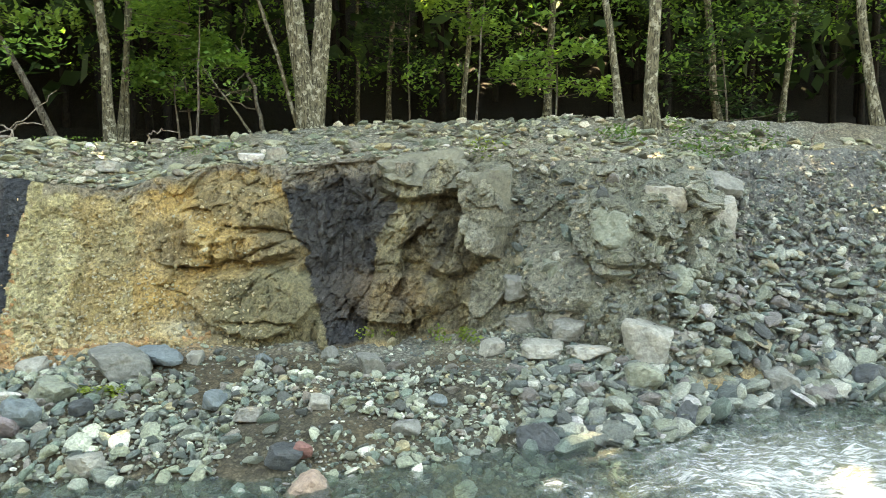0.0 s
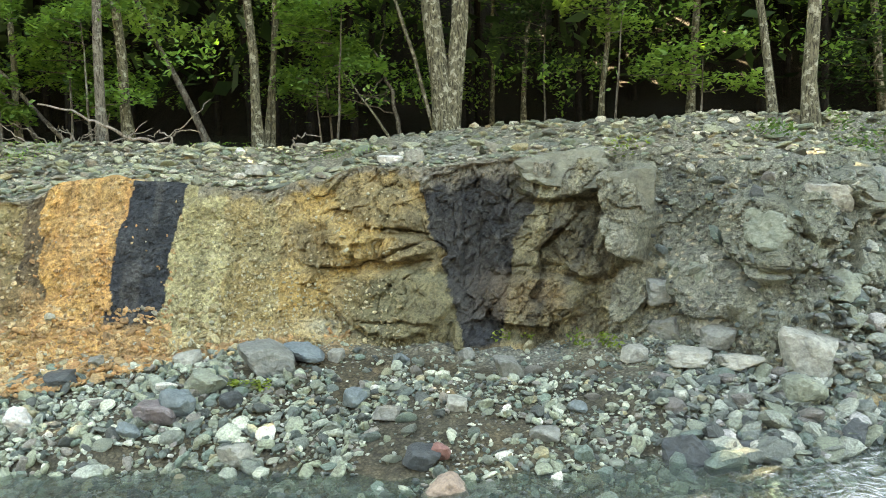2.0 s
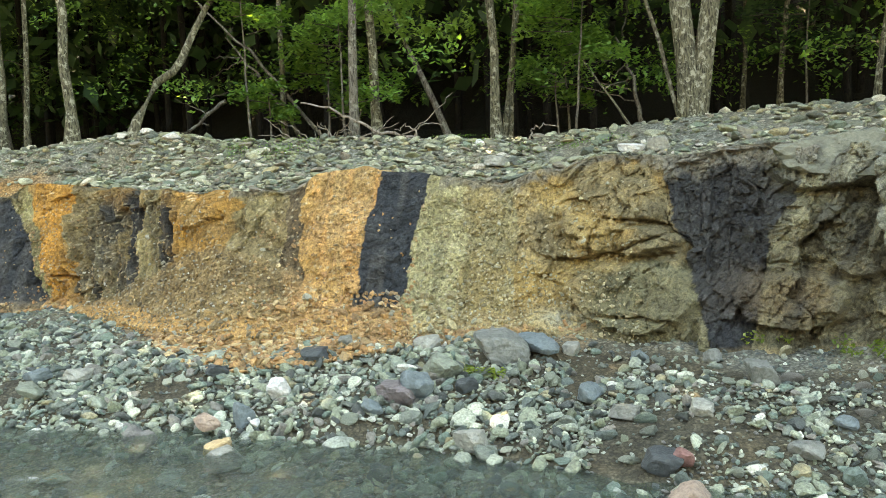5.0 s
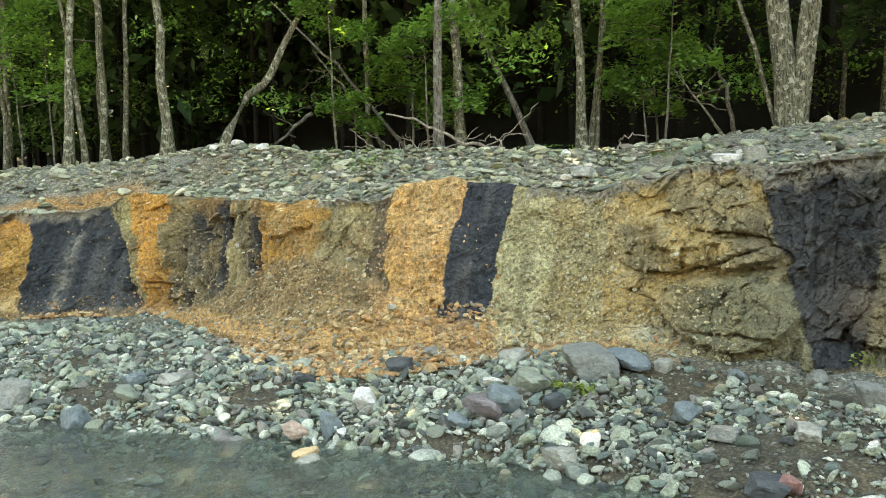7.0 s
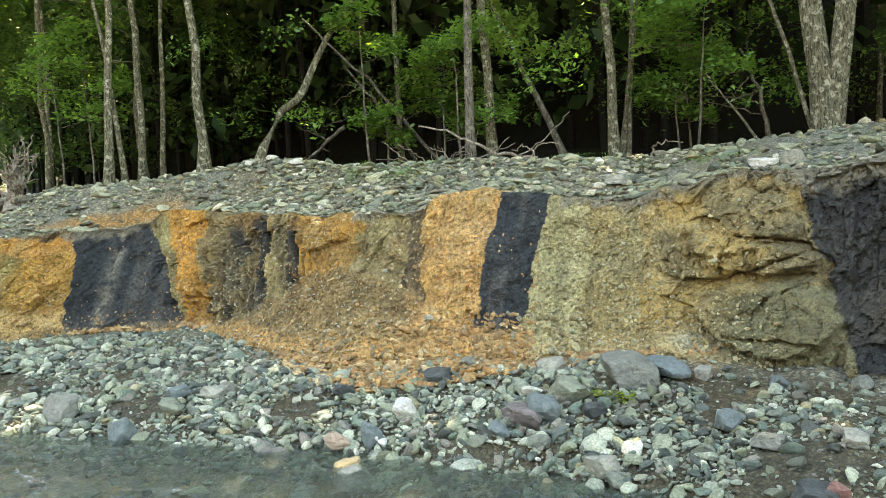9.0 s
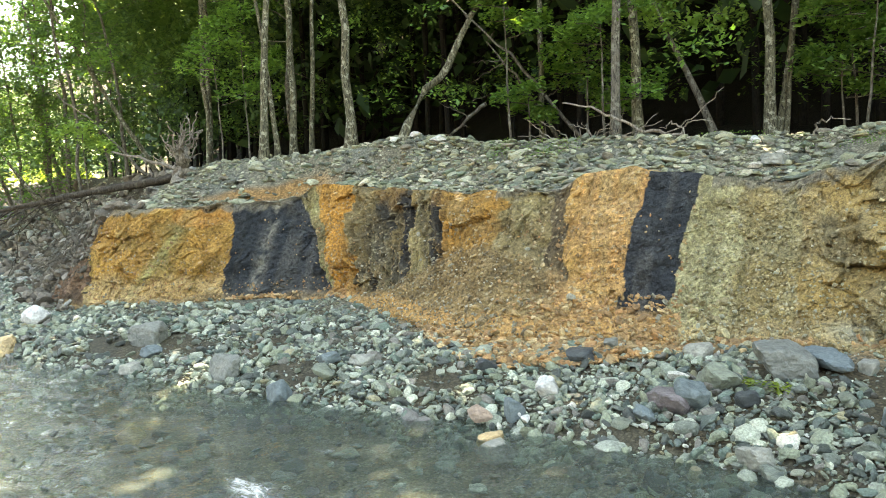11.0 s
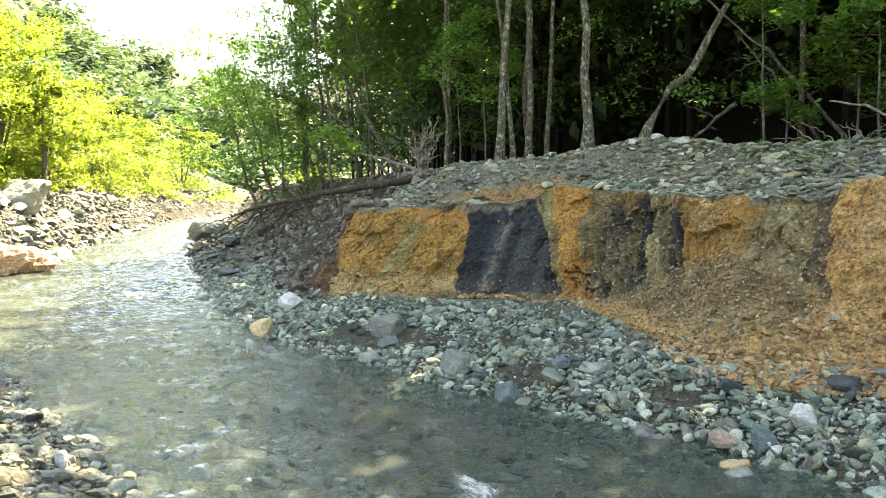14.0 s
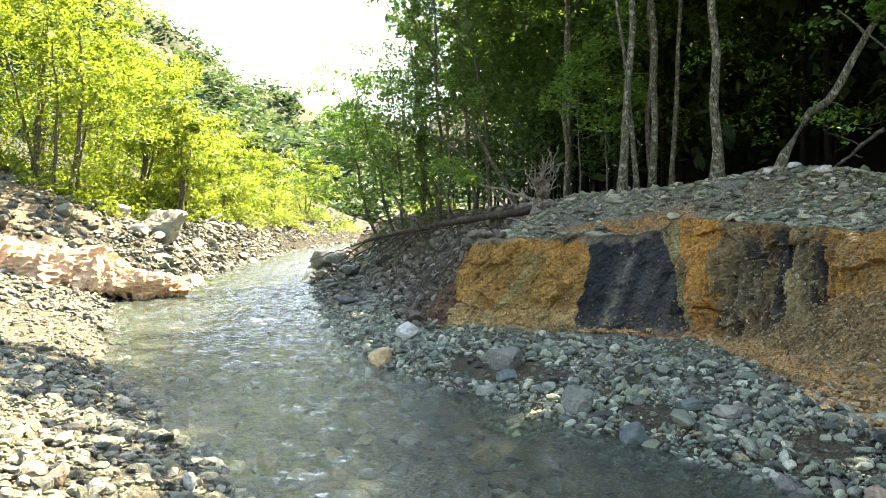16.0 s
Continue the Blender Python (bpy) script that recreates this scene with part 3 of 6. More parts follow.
# ---------- the cut bank: upright beds of ochre, black shale and grey rock ----------
# each bed: its lower, middle and upper left edge along x, two mineral tones, how rough it breaks
BEDS = [((-30.0, -30.0, -30.0), (0.15, 0.135, 0.115), (0.10, 0.085, 0.07), 0.6), ((-15.6, -15.7, -15.8), (0.20, 0.125, 0.085), (0.095, 0.07, 0.052), 0.9),
        ((-14.25, -14.55, -14.95), (0.42, 0.245, 0.075), (0.33, 0.185, 0.06), 0.85), ((-12.28, -12.36, -12.52), (0.027, 0.034, 0.042), (0.040, 0.046, 0.053), 0.28),
        ((-10.48, -11.06, -11.58), (0.31, 0.29, 0.15), (0.20, 0.17, 0.09), 0.5), ((-10.40, -10.85, -11.30), (0.48, 0.245, 0.065), (0.38, 0.20, 0.06), 0.5),
        ((-9.70, -10.02, -10.42), (0.24, 0.18, 0.09), (0.115, 0.10, 0.07), 0.65), ((-8.42, -8.80, -9.28), (0.045, 0.045, 0.045), (0.075, 0.07, 0.06), 0.6),
        ((-8.22, -8.58, -8.98), (0.29, 0.235, 0.12), (0.19, 0.155, 0.08), 0.6), ((-7.72, -8.05, -8.42), (0.05, 0.047, 0.044), (0.10, 0.08, 0.055), 0.6),
        ((-7.55, -7.85, -8.12), (0.40, 0.215, 0.06), (0.26, 0.165, 0.07), 0.5), ((-6.78, -6.80, -6.84), (0.27, 0.225, 0.12), (0.20, 0.155, 0.08), 0.5),
        ((-6.06, -6.12, -6.22), (0.075, 0.06, 0.042), (0.12, 0.09, 0.055), 0.5), ((-5.70, -5.90, -6.02), (0.50, 0.285, 0.125), (0.43, 0.265, 0.105), 0.3),
        ((-5.24, -5.22, -5.10), (0.029, 0.036, 0.045), (0.041, 0.047, 0.054), 0.18), ((-4.74, -4.68, -4.60), (0.35, 0.325, 0.19), (0.27, 0.24, 0.13), 0.3),
        ((-4.10, -4.15, -4.22), (0.25, 0.22, 0.125), (0.275, 0.215, 0.105), 0.35), ((-3.45, -3.50, -3.60), (0.28, 0.215, 0.11), (0.185, 0.155, 0.09), 0.75),
        ((-1.28, -1.68, -1.88), (0.026, 0.030, 0.035), (0.048, 0.050, 0.050), 1.0), ((-0.95, -0.76, -0.42), (0.185, 0.165, 0.10), (0.11, 0.105, 0.075), 1.0),
        ((0.22, 0.28, 0.18), (0.20, 0.205, 0.165), (0.145, 0.15, 0.115), 0.8), ((0.62, 0.74, 0.82), (0.125, 0.138, 0.115), (0.16, 0.17, 0.145), 0.35),
        ((1.45, 1.5, 1.55), (0.18, 0.195, 0.165), (0.125, 0.135, 0.108), 0.7), ((3.3, 3.3, 3.4), (0.13, 0.142, 0.138), (0.165, 0.172, 0.165), 0.35)]
SHALE = (3, 14, 18)
# bosses of firmer rock: x, height, half width, half height, how far they stand out
BOSSES = [(-2.45, 1.88, 0.72, 0.30, 0.13), (-2.15, 1.50, 0.48, 0.17, 0.17), (-2.85, 1.50, 0.45, 0.22, 0.08), (-2.05, 0.92, 0.70, 0.36, 0.17), (-1.45, 1.5, 0.2, 0.4, 0.06), (-0.75, 1.55, 0.34, 0.42, 0.12), (-0.28, 2.28, 0.56, 0.26, 0.24),
          (0.5, 1.95, 0.27, 0.52, 0.36), (0.0, 1.55, 0.4, 0.35, 0.14), (-0.55, 0.95, 0.5, 0.28, 0.20), (-10.3, 1.45, 0.40, 0.50, 0.16), (-13.3, 1.4, 0.8, 0.6, 0.10), (1.2, 1.15, 0.34, 0.34, 0.16), (1.75, 1.62, 0.40, 0.42, 0.22), (2.25, 1.85, 0.34, 0.30, 0.18),
          (2.85, 2.05, 0.42, 0.24, 0.22), (2.8, 1.55, 0.34, 0.42, 0.15), (-7.45, 1.95, 0.45, 0.22, 0.10), (-14.0, 1.8, 0.5, 0.25, 0.10)]
# open joints under ledges: start and end (x, height), half width, depth
JOINTS = [(-3.10, 1.30, -2.62, 1.30, 0.016, 0.10), (-2.62, 1.30, -1.72, 1.62, 0.016, 0.11), (-2.55, 1.74, -1.74, 1.68, 0.014, 0.10), (-2.2, 1.35, -1.70, 1.37, 0.018, 0.10), (-3.25, 1.12, -2.85, 0.95, 0.012, 0.05), (-2.6, 0.72, -1.6, 0.70, 0.018, 0.08),
          (0.10, 1.3, 0.22, 2.3, 0.035, 0.10), (-0.7, 1.98, 0.15, 2.04, 0.025, 0.08), (-10.55, 1.02, -9.75, 1.02, 0.025, 0.14), (-0.9, 1.25, -0.2, 1.30, 0.025, 0.08), (1.35, 1.35, 2.2, 1.28, 0.03, 0.08), (-0.6, 1.35, 0.05, 1.95, 0.03, 0.09)]

cliff_points = []


def bed_of(X, up, wobble):
    """Number of the bed at each place of the face."""
    k = np.full(X.shape, -1)
    for (lo, mid, hi), *_ in BEDS:
        edge = np.where(up < 0.5, lo + (mid - lo) * np.clip(up / 0.5, 0, 1), mid + (hi - mid) * np.clip((up - 0.5) / 0.5, 0, 1))
        k = k + (X + wobble > edge)
    return np.clip(k, 0, len(BEDS) - 1)


def softened(a, n):
    for _ in range(n):
        a[1:-1] = (a[:-2] + a[2:] + 2 * a[1:-1]) / 4
    return a


def cliff():
    xs = np.arange(-16.8, 6.2, 0.016)
    yf, ln, zf, zt = (curve_at(xs, k) for k in (FOOT, LEAN, FOOT_Z, TOP_Z))
    yf = np.maximum(yf, curve_at(xs, FAR_SHORE) + 0.25)
    vs = np.concatenate([np.linspace(-0.12, 1.0, 150), 1.0 + np.linspace(0.02, 0.25, 10)])
    slope = np.gradient(yf, xs)
    nx, ny = slope / np.hypot(slope, 1), -1 / np.hypot(slope, 1)
    v = np.repeat(vs[None, :], len(xs), 0)
    X = np.repeat(xs[:, None], len(vs), 1)
    up = np.clip(v, -1, 1.0)
    Z = zf[:, None] + (zt - zf)[:, None] * up - 0.05 * np.clip((v - 1) / 0.1, 0, 1)
    back = np.clip(v - 1, 0, 1) * 2.6
    w1, w2 = fbm(X * 2.0, Z * 2.0, seed=71, octaves=3), fbm(X * 2.0 + 9, Z * 2.0, seed=72, octaves=3)
    n9 = fbm(X * 9, Z * 7, seed=82, octaves=3)
    n4 = fbm(X * 4, Z * 4, seed=84, octaves=3)
    n1 = fbm(X * 1.2, Z * 1.2, seed=79, octaves=3)
    k = bed_of(X, up, 0.05 * w1 + 0.028 * n9)
    tone_a, tone_b = np.array([b[1] for b in BEDS]), np.array([b[2] for b in BEDS])
    amp = softened(np.array([b[3] for b in BEDS])[k], 5)
    amp = amp * np.where(X < -3.6, 1.0, np.interp(X, [-3.6, -2.9], [0.5, 1.0]))
    black = np.isin(k, SHALE)
    loose = np.clip((0.62 - amp) / 0.3, 0, 1)
    # the loose fan that buries the lower part of the middle beds
    fan_top = np.interp(X, [-9.6, -8.9, -8.2, -7.4, -6.9, -6.3, -5.9, -5.5, -5.1, -4.4, -3.6, -2.9, -2.4], [0.08, 0.16, 0.34, 0.58, 0.60, 0.52, 0.34, 0.19, 0.12, 0.10, 0.11, 0.08, 0.0])
    fan = np.clip((fan_top + 0.05 * w2 - up) / 0.05, 0, 1)
    # broken faces that dip towards the river; the grain of the slabs follows the beds
    dip = np.where(X > -1.4, 1.0, 0.25)
    a, b = X * 0.86 - Z * 0.5 * dip, Z * 0.86 + X * 0.5 * dip
    big, gap1 = facets(a * 2.1 + 0.3 * w1, b * 1.6 + 0.3 * w2, seed=73)
    mid, gap2 = facets(a * 5.4 + 0.35 * w1, b * 3.6 + 0.35 * w2, seed=77)
    small, gap3 = facets(a * 14 + 0.6 * w1, b * 9 + 0.6 * w2, seed=78)
    tiny, _ = facets(X * 30 + w1, Z * 26 + w2, seed=76)
    out = 0.07 * n1 + amp * (0.13 * big + 0.085 * mid + 0.045 * small + 0.018 * tiny)
    out -= amp * (0.012 * np.clip(0.05 - gap1, 0, 1) / 0.05 + 0.016 * np.clip(0.11 - gap2, 0, 1) / 0.11 + 0.016 * np.clip(0.12 - gap3, 0, 1) / 0.12)
    out += loose * (0.028 * n4 + 0.016 * n9 + 0.012 * tiny)
    out = out * (1 - 0.75 * fan) + fan * (0.02 * n4 + 0.012 * tiny + 0.05)
    along = X + 0.95 * (up - 0.5)
    slab = np.clip((X + 10.4) / 0.3, 0, 1) * np.clip((-7.4 - X) / 0.3, 0, 1) * (1 - fan)
    s1, s2, sn = cells(along * 11 + 0.6 * w1, Z * 1.9 + 0.3 * w2, seed=88)
    out += slab * (0.075 * sn - 0.06 * np.clip(0.2 - (s2 - s1), 0, 1) / 0.2)
    # runnels scoured down the soft beds
    run = vnoise(X * 6.5, Z * 0.55, seed=86) + 0.5 * vnoise(X * 15, Z * 0.8, seed=89)
    out -= 0.045 * np.clip(run, 0, 1) * loose * (1 - fan) * np.where(black, 0.35, 1)
    # the recess round the black wedge, the hollow above the fan, the step beside the orange cap
    out -= 0.26 * np.exp(-((X + 1.15) / 0.55) ** 4) * np.clip((up - 0.05) / 0.3, 0, 1)
    out -= 0.20 * np.clip((X + 6.84) / 0.06, 0, 1) * np.clip((-5.95 - X) / 0.3, 0, 1) * np.clip((up - fan_top) / 0.12, 0, 1)
    out -= 0.10 * np.clip((X + 12.28) / 0.08, 0, 1) * np.clip((-10.9 - X) / 0.3, 0, 1) * np.clip((up - 0.1) / 0.2, 0, 1)
    for bx, bz, rx, rz, h in BOSSES:
        q = ((X - bx) / rx) ** 2 + ((Z - bz) / rz) ** 2 + 0.30 * w1 + 0.25 * n4
        out += h * np.clip((1.1 - q) / 0.3, 0, 1)
    for x0, z0, x1, z1, w, deep in JOINTS:
        steep = abs(z1 - z0) > abs(x1 - x0)
        t = np.clip((Z - z0) / (z1 - z0), 0, 1) if steep else np.clip((X - x0) / (x1 - x0), 0, 1)
        off = (X - (x0 + (x1 - x0) * t) if steep else Z - (z0 + (z1 - z0) * t)) + 0.03 * w2 + 0.012 * n9
        inside = np.clip(np.minimum(Z - z0, z1 - Z) / 0.08, 0, 1) if steep else np.clip(np.minimum(X - x0, x1 - X) / 0.08, 0, 1)
        out -= deep * inside * np.exp(-(off / w) ** 2)
        out += 0.3 * deep * inside * np.exp(-((off - 3.5 * w) / (3 * w)) ** 2)
    # scree at the foot of the beds
    heap = np.exp(-((X + 5.6) / 2.0) ** 2) + 0.5 * np.exp(-((X + 2.9) / 0.9) ** 2) + 0.5 * np.exp(-((X + 8.4) / 1.2) ** 2) + 0.35 * np.exp(-((X + 13.2) / 0.9) ** 2) + 0.5 * np.exp(-((X + 1.0) / 0.4) ** 2)
    out += 0.32 * heap * np.exp(-np.clip(up, 0, 1) / 0.16)
    out *= np.clip(1.0 - (v - 0.97) / 0.10, 0.0, 1)
    Z = Z + 0.05 * fbm(X * 2.6, X * 0, seed=84, octaves=2) * np.clip((up - 0.8) / 0.2, 0, 1)
    out *= np.clip((xs + 16.8) / 1.0, 0, 1)[:, None] * np.clip((6.2 - xs) / 1.0, 0, 1)[:, None]
    Y = yf[:, None] + ln[:, None] * np.sign(up) * np.abs(up) ** 1.15 + back + out * ny[:, None]
    PX = X + out * nx[:, None]
    me = mesh_from("cliff", np.stack([PX, Y, Z], -1).reshape(-1, 3), sheet_faces(*X.shape), M_CLIFF)

    # mineral colours: two tones a bed, laid out in patches and in chips
    def lay(col, weight, tone):
        weight = np.clip(weight, 0, 1)[..., None]
        return col * (1 - weight) + np.array(tone) * weight

    patch = np.clip(0.5 + 0.7 * w2 + 0.5 * n4, 0, 1)[..., None]
    col = tone_a[k] * (1 - patch) + tone_b[k] * patch
    col = col * (1 + 0.35 * np.clip(tiny + 0.5 * small, -1, 1))[..., None]
    # grain of the slabs
    col = lay(col, slab * np.clip(1.8 * vnoise(along * 9, Z * 1.0, seed=99) - 0.3, 0, 0.9), (0.045, 0.044, 0.04))
    col = lay(col, slab * np.clip(1.4 * vnoise(along * 7, Z * 1.2, seed=98) - 0.5, 0, 0.7), (0.33, 0.28, 0.15))
    # orange wash from the cap over the middle beds, stripes in the orange bed
    cap = np.clip((up - 0.80 + 0.10 * w1) / 0.1, 0, 1) * np.clip((X + 10.3) / 0.3, 0, 1) * np.clip((-6.9 - X) / 0.2, 0, 1)
    col = lay(col, 0.55 * cap * np.clip(0.6 + n4, 0, 1) * ~black, (0.36, 0.205, 0.07))
    col = lay(col, np.clip(1.2 * run - 0.3, 0, 0.55) * np.isin(k, (5, 13)), (0.36, 0.27, 0.14))
    col = lay(col, np.clip(1.2 * vnoise(X * 12, Z * 0.8, seed=97) - 0.35, 0, 0.6) * np.isin(k, (15, 16)), (0.19, 0.175, 0.10))
    # the first ochre bed: dull patches, a greenish vein, pale foot
    vein = np.exp(-((X + 13.35 - 0.55 * (up - 0.5) + 0.08 * w1) / 0.10) ** 2) * (X < -12.6)
    col = lay(col, 0.8 * vein, (0.36, 0.35, 0.17))
    first = (k == 2)
    col = lay(col, first * np.clip(0.9 * n1 + 0.4 * n4 - 0.05, 0, 0.75), (0.22, 0.19, 0.08))
    col = lay(col, first * np.clip((0.30 - up + 0.1 * w1) / 0.12, 0, 0.7), (0.50, 0.37, 0.20))
    col = lay(col, first * np.clip((up - 0.72 + 0.1 * w1) / 0.1, 0, 0.6) * (X > -13.3), (0.44, 0.215, 0.07))
    # tan rock: brown, olive and pale panels on the broken faces
    tan = (k == 17) * 1.0
    for s, scale, tone in ((161, 1.3, (0.21, 0.155, 0.075)), (165, 2.6, (0.42, 0.33, 0.17)), (167, 1.6, (0.36, 0.25, 0.10))):
        col = lay(col, tan * np.clip(1.4 * fbm(X * scale, Z * scale * 1.2, seed=s, octaves=3) - 0.1, 0, 0.8), tone)
    col = lay(col, tan * np.clip((1.28 - Z + 0.12 * w1) / 0.12, 0, 0.8) * np.clip((X + 2.75) / 0.3, 0, 1), (0.135, 0.135, 0.085))
    col = lay(col, 0.8 * np.exp(-((X + 2.85) / 0.3) ** 2 - ((Z - 0.66 + 0.1 * (X + 2.9)) / 0.09) ** 2), (0.36, 0.37, 0.30))
    # rock beside the wedge: rust below, pale dome and slab above
    col = lay(col, np.exp(-((X + 0.5) / 0.55) ** 2 - ((Z - 0.98) / 0.26) ** 2) * np.clip(0.25 + w2, 0, 0.5), (0.24, 0.16, 0.075))
    col = lay(col, 0.85 * np.exp(-((X + 0.26) / 0.55) ** 4 - ((Z - 2.28) / 0.26) ** 4), (0.20, 0.205, 0.165))
    col = lay(col, (k == 19) * np.clip(1.3 * vnoise(a * 8, b * 2.2, seed=171) - 0.3, 0, 0.7), (0.05, 0.05, 0.045))
    col = lay(col, (k == 19) * np.clip(1.3 * vnoise(a * 6, b * 2.0, seed=172) - 0.45, 0, 0.7), (0.30, 0.29, 0.20))
    # brown fan and the orange chips below it
    east = np.clip((X + 6.25 + 0.3 * w1 + 0.15 * n9) / 0.5, 0, 1)[..., None]
    brown = np.array((0.205, 0.145, 0.075)) * (1 - east) + np.array((0.44, 0.26, 0.12)) * east
    east = np.clip((X + 4.8 + 0.2 * w1 + 0.1 * n9) / 0.4, 0, 1)[..., None]
    brown = brown * (1 - east) + np.array((0.34, 0.255, 0.135)) * east
    col = col * (1 - fan[..., None] * 0.9) + brown * (1 + 0.4 * np.clip(n4 + 0.6 * tiny, -1, 1))[..., None] * fan[..., None] * 0.9
    col = lay(col, np.clip((0.12 - up + 0.05 * w1) / 0.05, 0, 1) * (X > -10.6) * (X < -4.7), (0.42, 0.25, 0.105))
    # grey dust and silt from the top of the bank
    top = np.clip((up - 0.93 + 0.04 * w1 + 0.03 * n9) / 0.04, 0, 0.85) * ((X < -11.4) | (X > -4.5) | ((X > -6.9) & (X < -6.1))) * (X < -1.9)
    top = np.maximum(top, np.clip((up - 0.88 + 0.05 * w1 + 0.03 * n9) / 0.05, 0, 0.9) * (X > -1.9) * (X < -0.3))
    col = lay(col, top, (0.185, 0.175, 0.145))
    dusty = (black & (X < -4)) * (np.clip(1.2 * vnoise(X * 9, Z * 0.9, seed=173) - 0.45, 0, 0.4) + 0.35 * np.clip((0.25 - up) / 0.2, 0, 1))
    col = lay(col, 0.6 * dusty, (0.17, 0.165, 0.15))
    rib = np.exp(-((X + 11.85 + 0.05 * w1) / 0.07) ** 2) * np.clip(0.5 + 1.5 * n9, 0, 1) * (k == 3)
    col = lay(col, 0.45 * rib, (0.34, 0.33, 0.28))
    # pale chips scattered in the loose beds
    h1, h2, hn = cells(X * 15 + 0.5 * w1, Z * 19, seed=105)
    chips = np.clip((0.30 - h1) / 0.08, 0, 1) * (hn > 0.58) * (amp < 0.66) * ~black
    col = lay(col, 0.55 * chips, (0.5, 0.44, 0.31))
    paint(me, "mineral", np.clip(col, 0.01, 0.8).reshape(-1, 3))
    cliff_points.append((PX, Y, Z, X, up, np.where(black, 0.1, 0.5)))
    return tagged(new("cliff", me), "eroded bank of upright orange, black and grey rock beds", "cliff", kind="structure")


cliff_face = cliff()

# ---------- stones ----------


def ball(level):
    bm = bmesh.new()
    bmesh.ops.create_icosphere(bm, subdivisions=level, radius=1.0)
    bm.verts.ensure_lookup_table()
    v = np.array([q.co[:] for q in bm.verts])
    f = np.array([[q.index for q in p.verts] for p in bm.faces])
    bm.free()
    return v / np.linalg.norm(v, axis=1, keepdims=True), f


BALLS = {k: ball(k) for k in (1, 2, 3, 4, 5)}


def stone_shape(level, seed, planes=11, sharp=9.0, flat=0.6, square=False):
    """A broken, water-worn stone of about unit half length."""
    g = np.random.default_rng(seed)
    v, f = BALLS[level]
    n = g.normal(size=(planes, 3))
    n /= np.linalg.norm(n, axis=1, keepdims=True)
    h = g.uniform(0.5, 1.0, planes)
    if square:
        axes = np.concatenate([np.eye(3), -np.eye(3)]) + g.normal(0, 0.16, (6, 3))
        n[:6] = axes / np.linalg.norm(axes, axis=1, keepdims=True)
        h[:6] = g.uniform(0.62, 0.75, 6)
    r = (np.clip(v @ n.T / h, 0, None) ** sharp).sum(1) ** (-1 / sharp)
    p = v * np.clip(r, 0.4, 1.25)[:, None]
    if level > 2:
        p = p * (1 + 0.06 * fbm(p[:, 0] * 3 + seed, p[:, 1] * 3, p[:, 2] * 3, seed=seed % 50) + 0.035 * fbm(p[:, 0] * 9 + seed, p[:, 1] * 9, p[:, 2] * 9, seed=seed % 47))[:, None]
    return p * np.array((1.0, g.uniform(0.55, 0.85), flat * g.uniform(0.7, 1.1)))[None, :], f


def turns(n, tilt):
    """Random rotation matrices: any heading, some tilt."""
    a, b, c = rng.uniform(0, 2 * np.pi, n), rng.normal(0, tilt, n), rng.normal(0, tilt, n)
    ca, sa, cb, sb, cc, sc = np.cos(a), np.sin(a), np.cos(b), np.sin(b), np.cos(c), np.sin(c)
    o, z = np.ones(n), np.zeros(n)
    A = np.stack([ca, -sa, z, sa, ca, z, z, z, o], 1).reshape(n, 3, 3)
    B = np.stack([o, z, z, z, cb, -sb, z, sb, cb], 1).reshape(n, 3, 3)
    D = np.stack([cc, z, sc, z, o, z, -sc, z, cc], 1).reshape(n, 3, 3)
    return A @ B @ D


def scatter(name, x, y, size, material, label, tilt=0.35, flat=0.55, sink=0.2, z=None, extra=0.0, fine=0.06):
    """Many stones lying on the ground, joined into one mesh."""
    z = ground_z(x, y) + 0.05 * fbm(x * 0.9, y * 0.9, seed=3) if z is None else z
    allv, allf, base = [], [], 0
    kind = rng.integers(0, 10, len(x))
    R = turns(len(x), tilt)
    for level, sel in ((1, size < fine), (2, size >= fine)):
        for s in range(10):
            i = np.nonzero(sel & (kind == s))[0]
            if not len(i):
                continue
            p, f = stone_shape(level, 300 + s, flat=flat, planes=7 + s % 4, sharp=60)
            P = np.einsum('nij,kj->nki', R[i], p) * size[i][:, None, None]
            P += np.stack([x[i], y[i], z[i] + size[i] * flat * (1 - 2 * sink) * 0.8 + extra], 1)[:, None, :]
            allv.append(P.reshape(-1, 3))
            allf.append((f[None] + base + (np.arange(len(i)) * len(p))[:, None, None]).reshape(-1, 3))
            base += len(i) * len(p)
    me = mesh_from(name, np.concatenate(allv), np.concatenate(allf), material)
    return tagged(new(name, me), label, "gravel", kind="stuff")


def slope_z(x, y):
    """Height of the cut bank's face, where it leans back enough for stones to lie on it."""
    yf = np.maximum(curve_at(x, FOOT), curve_at(x, FAR_SHORE) + 0.25)
    u = np.clip((y - yf) / curve_at(x, LEAN), 0, 1) ** 0.87
    zf, zt = curve_at(x, FOOT_Z), curve_at(x, TOP_Z)
    return np.where(y < yf, ground_z(x, y), zf + (zt - zf) * u) + river_z(x)


def sizes(n, median, spread, top):
    return np.clip(median * np.exp(rng.normal(0, spread, n)), 0.018, top)


def between(lo, hi, n):
    return rng.uniform(lo, hi, n)


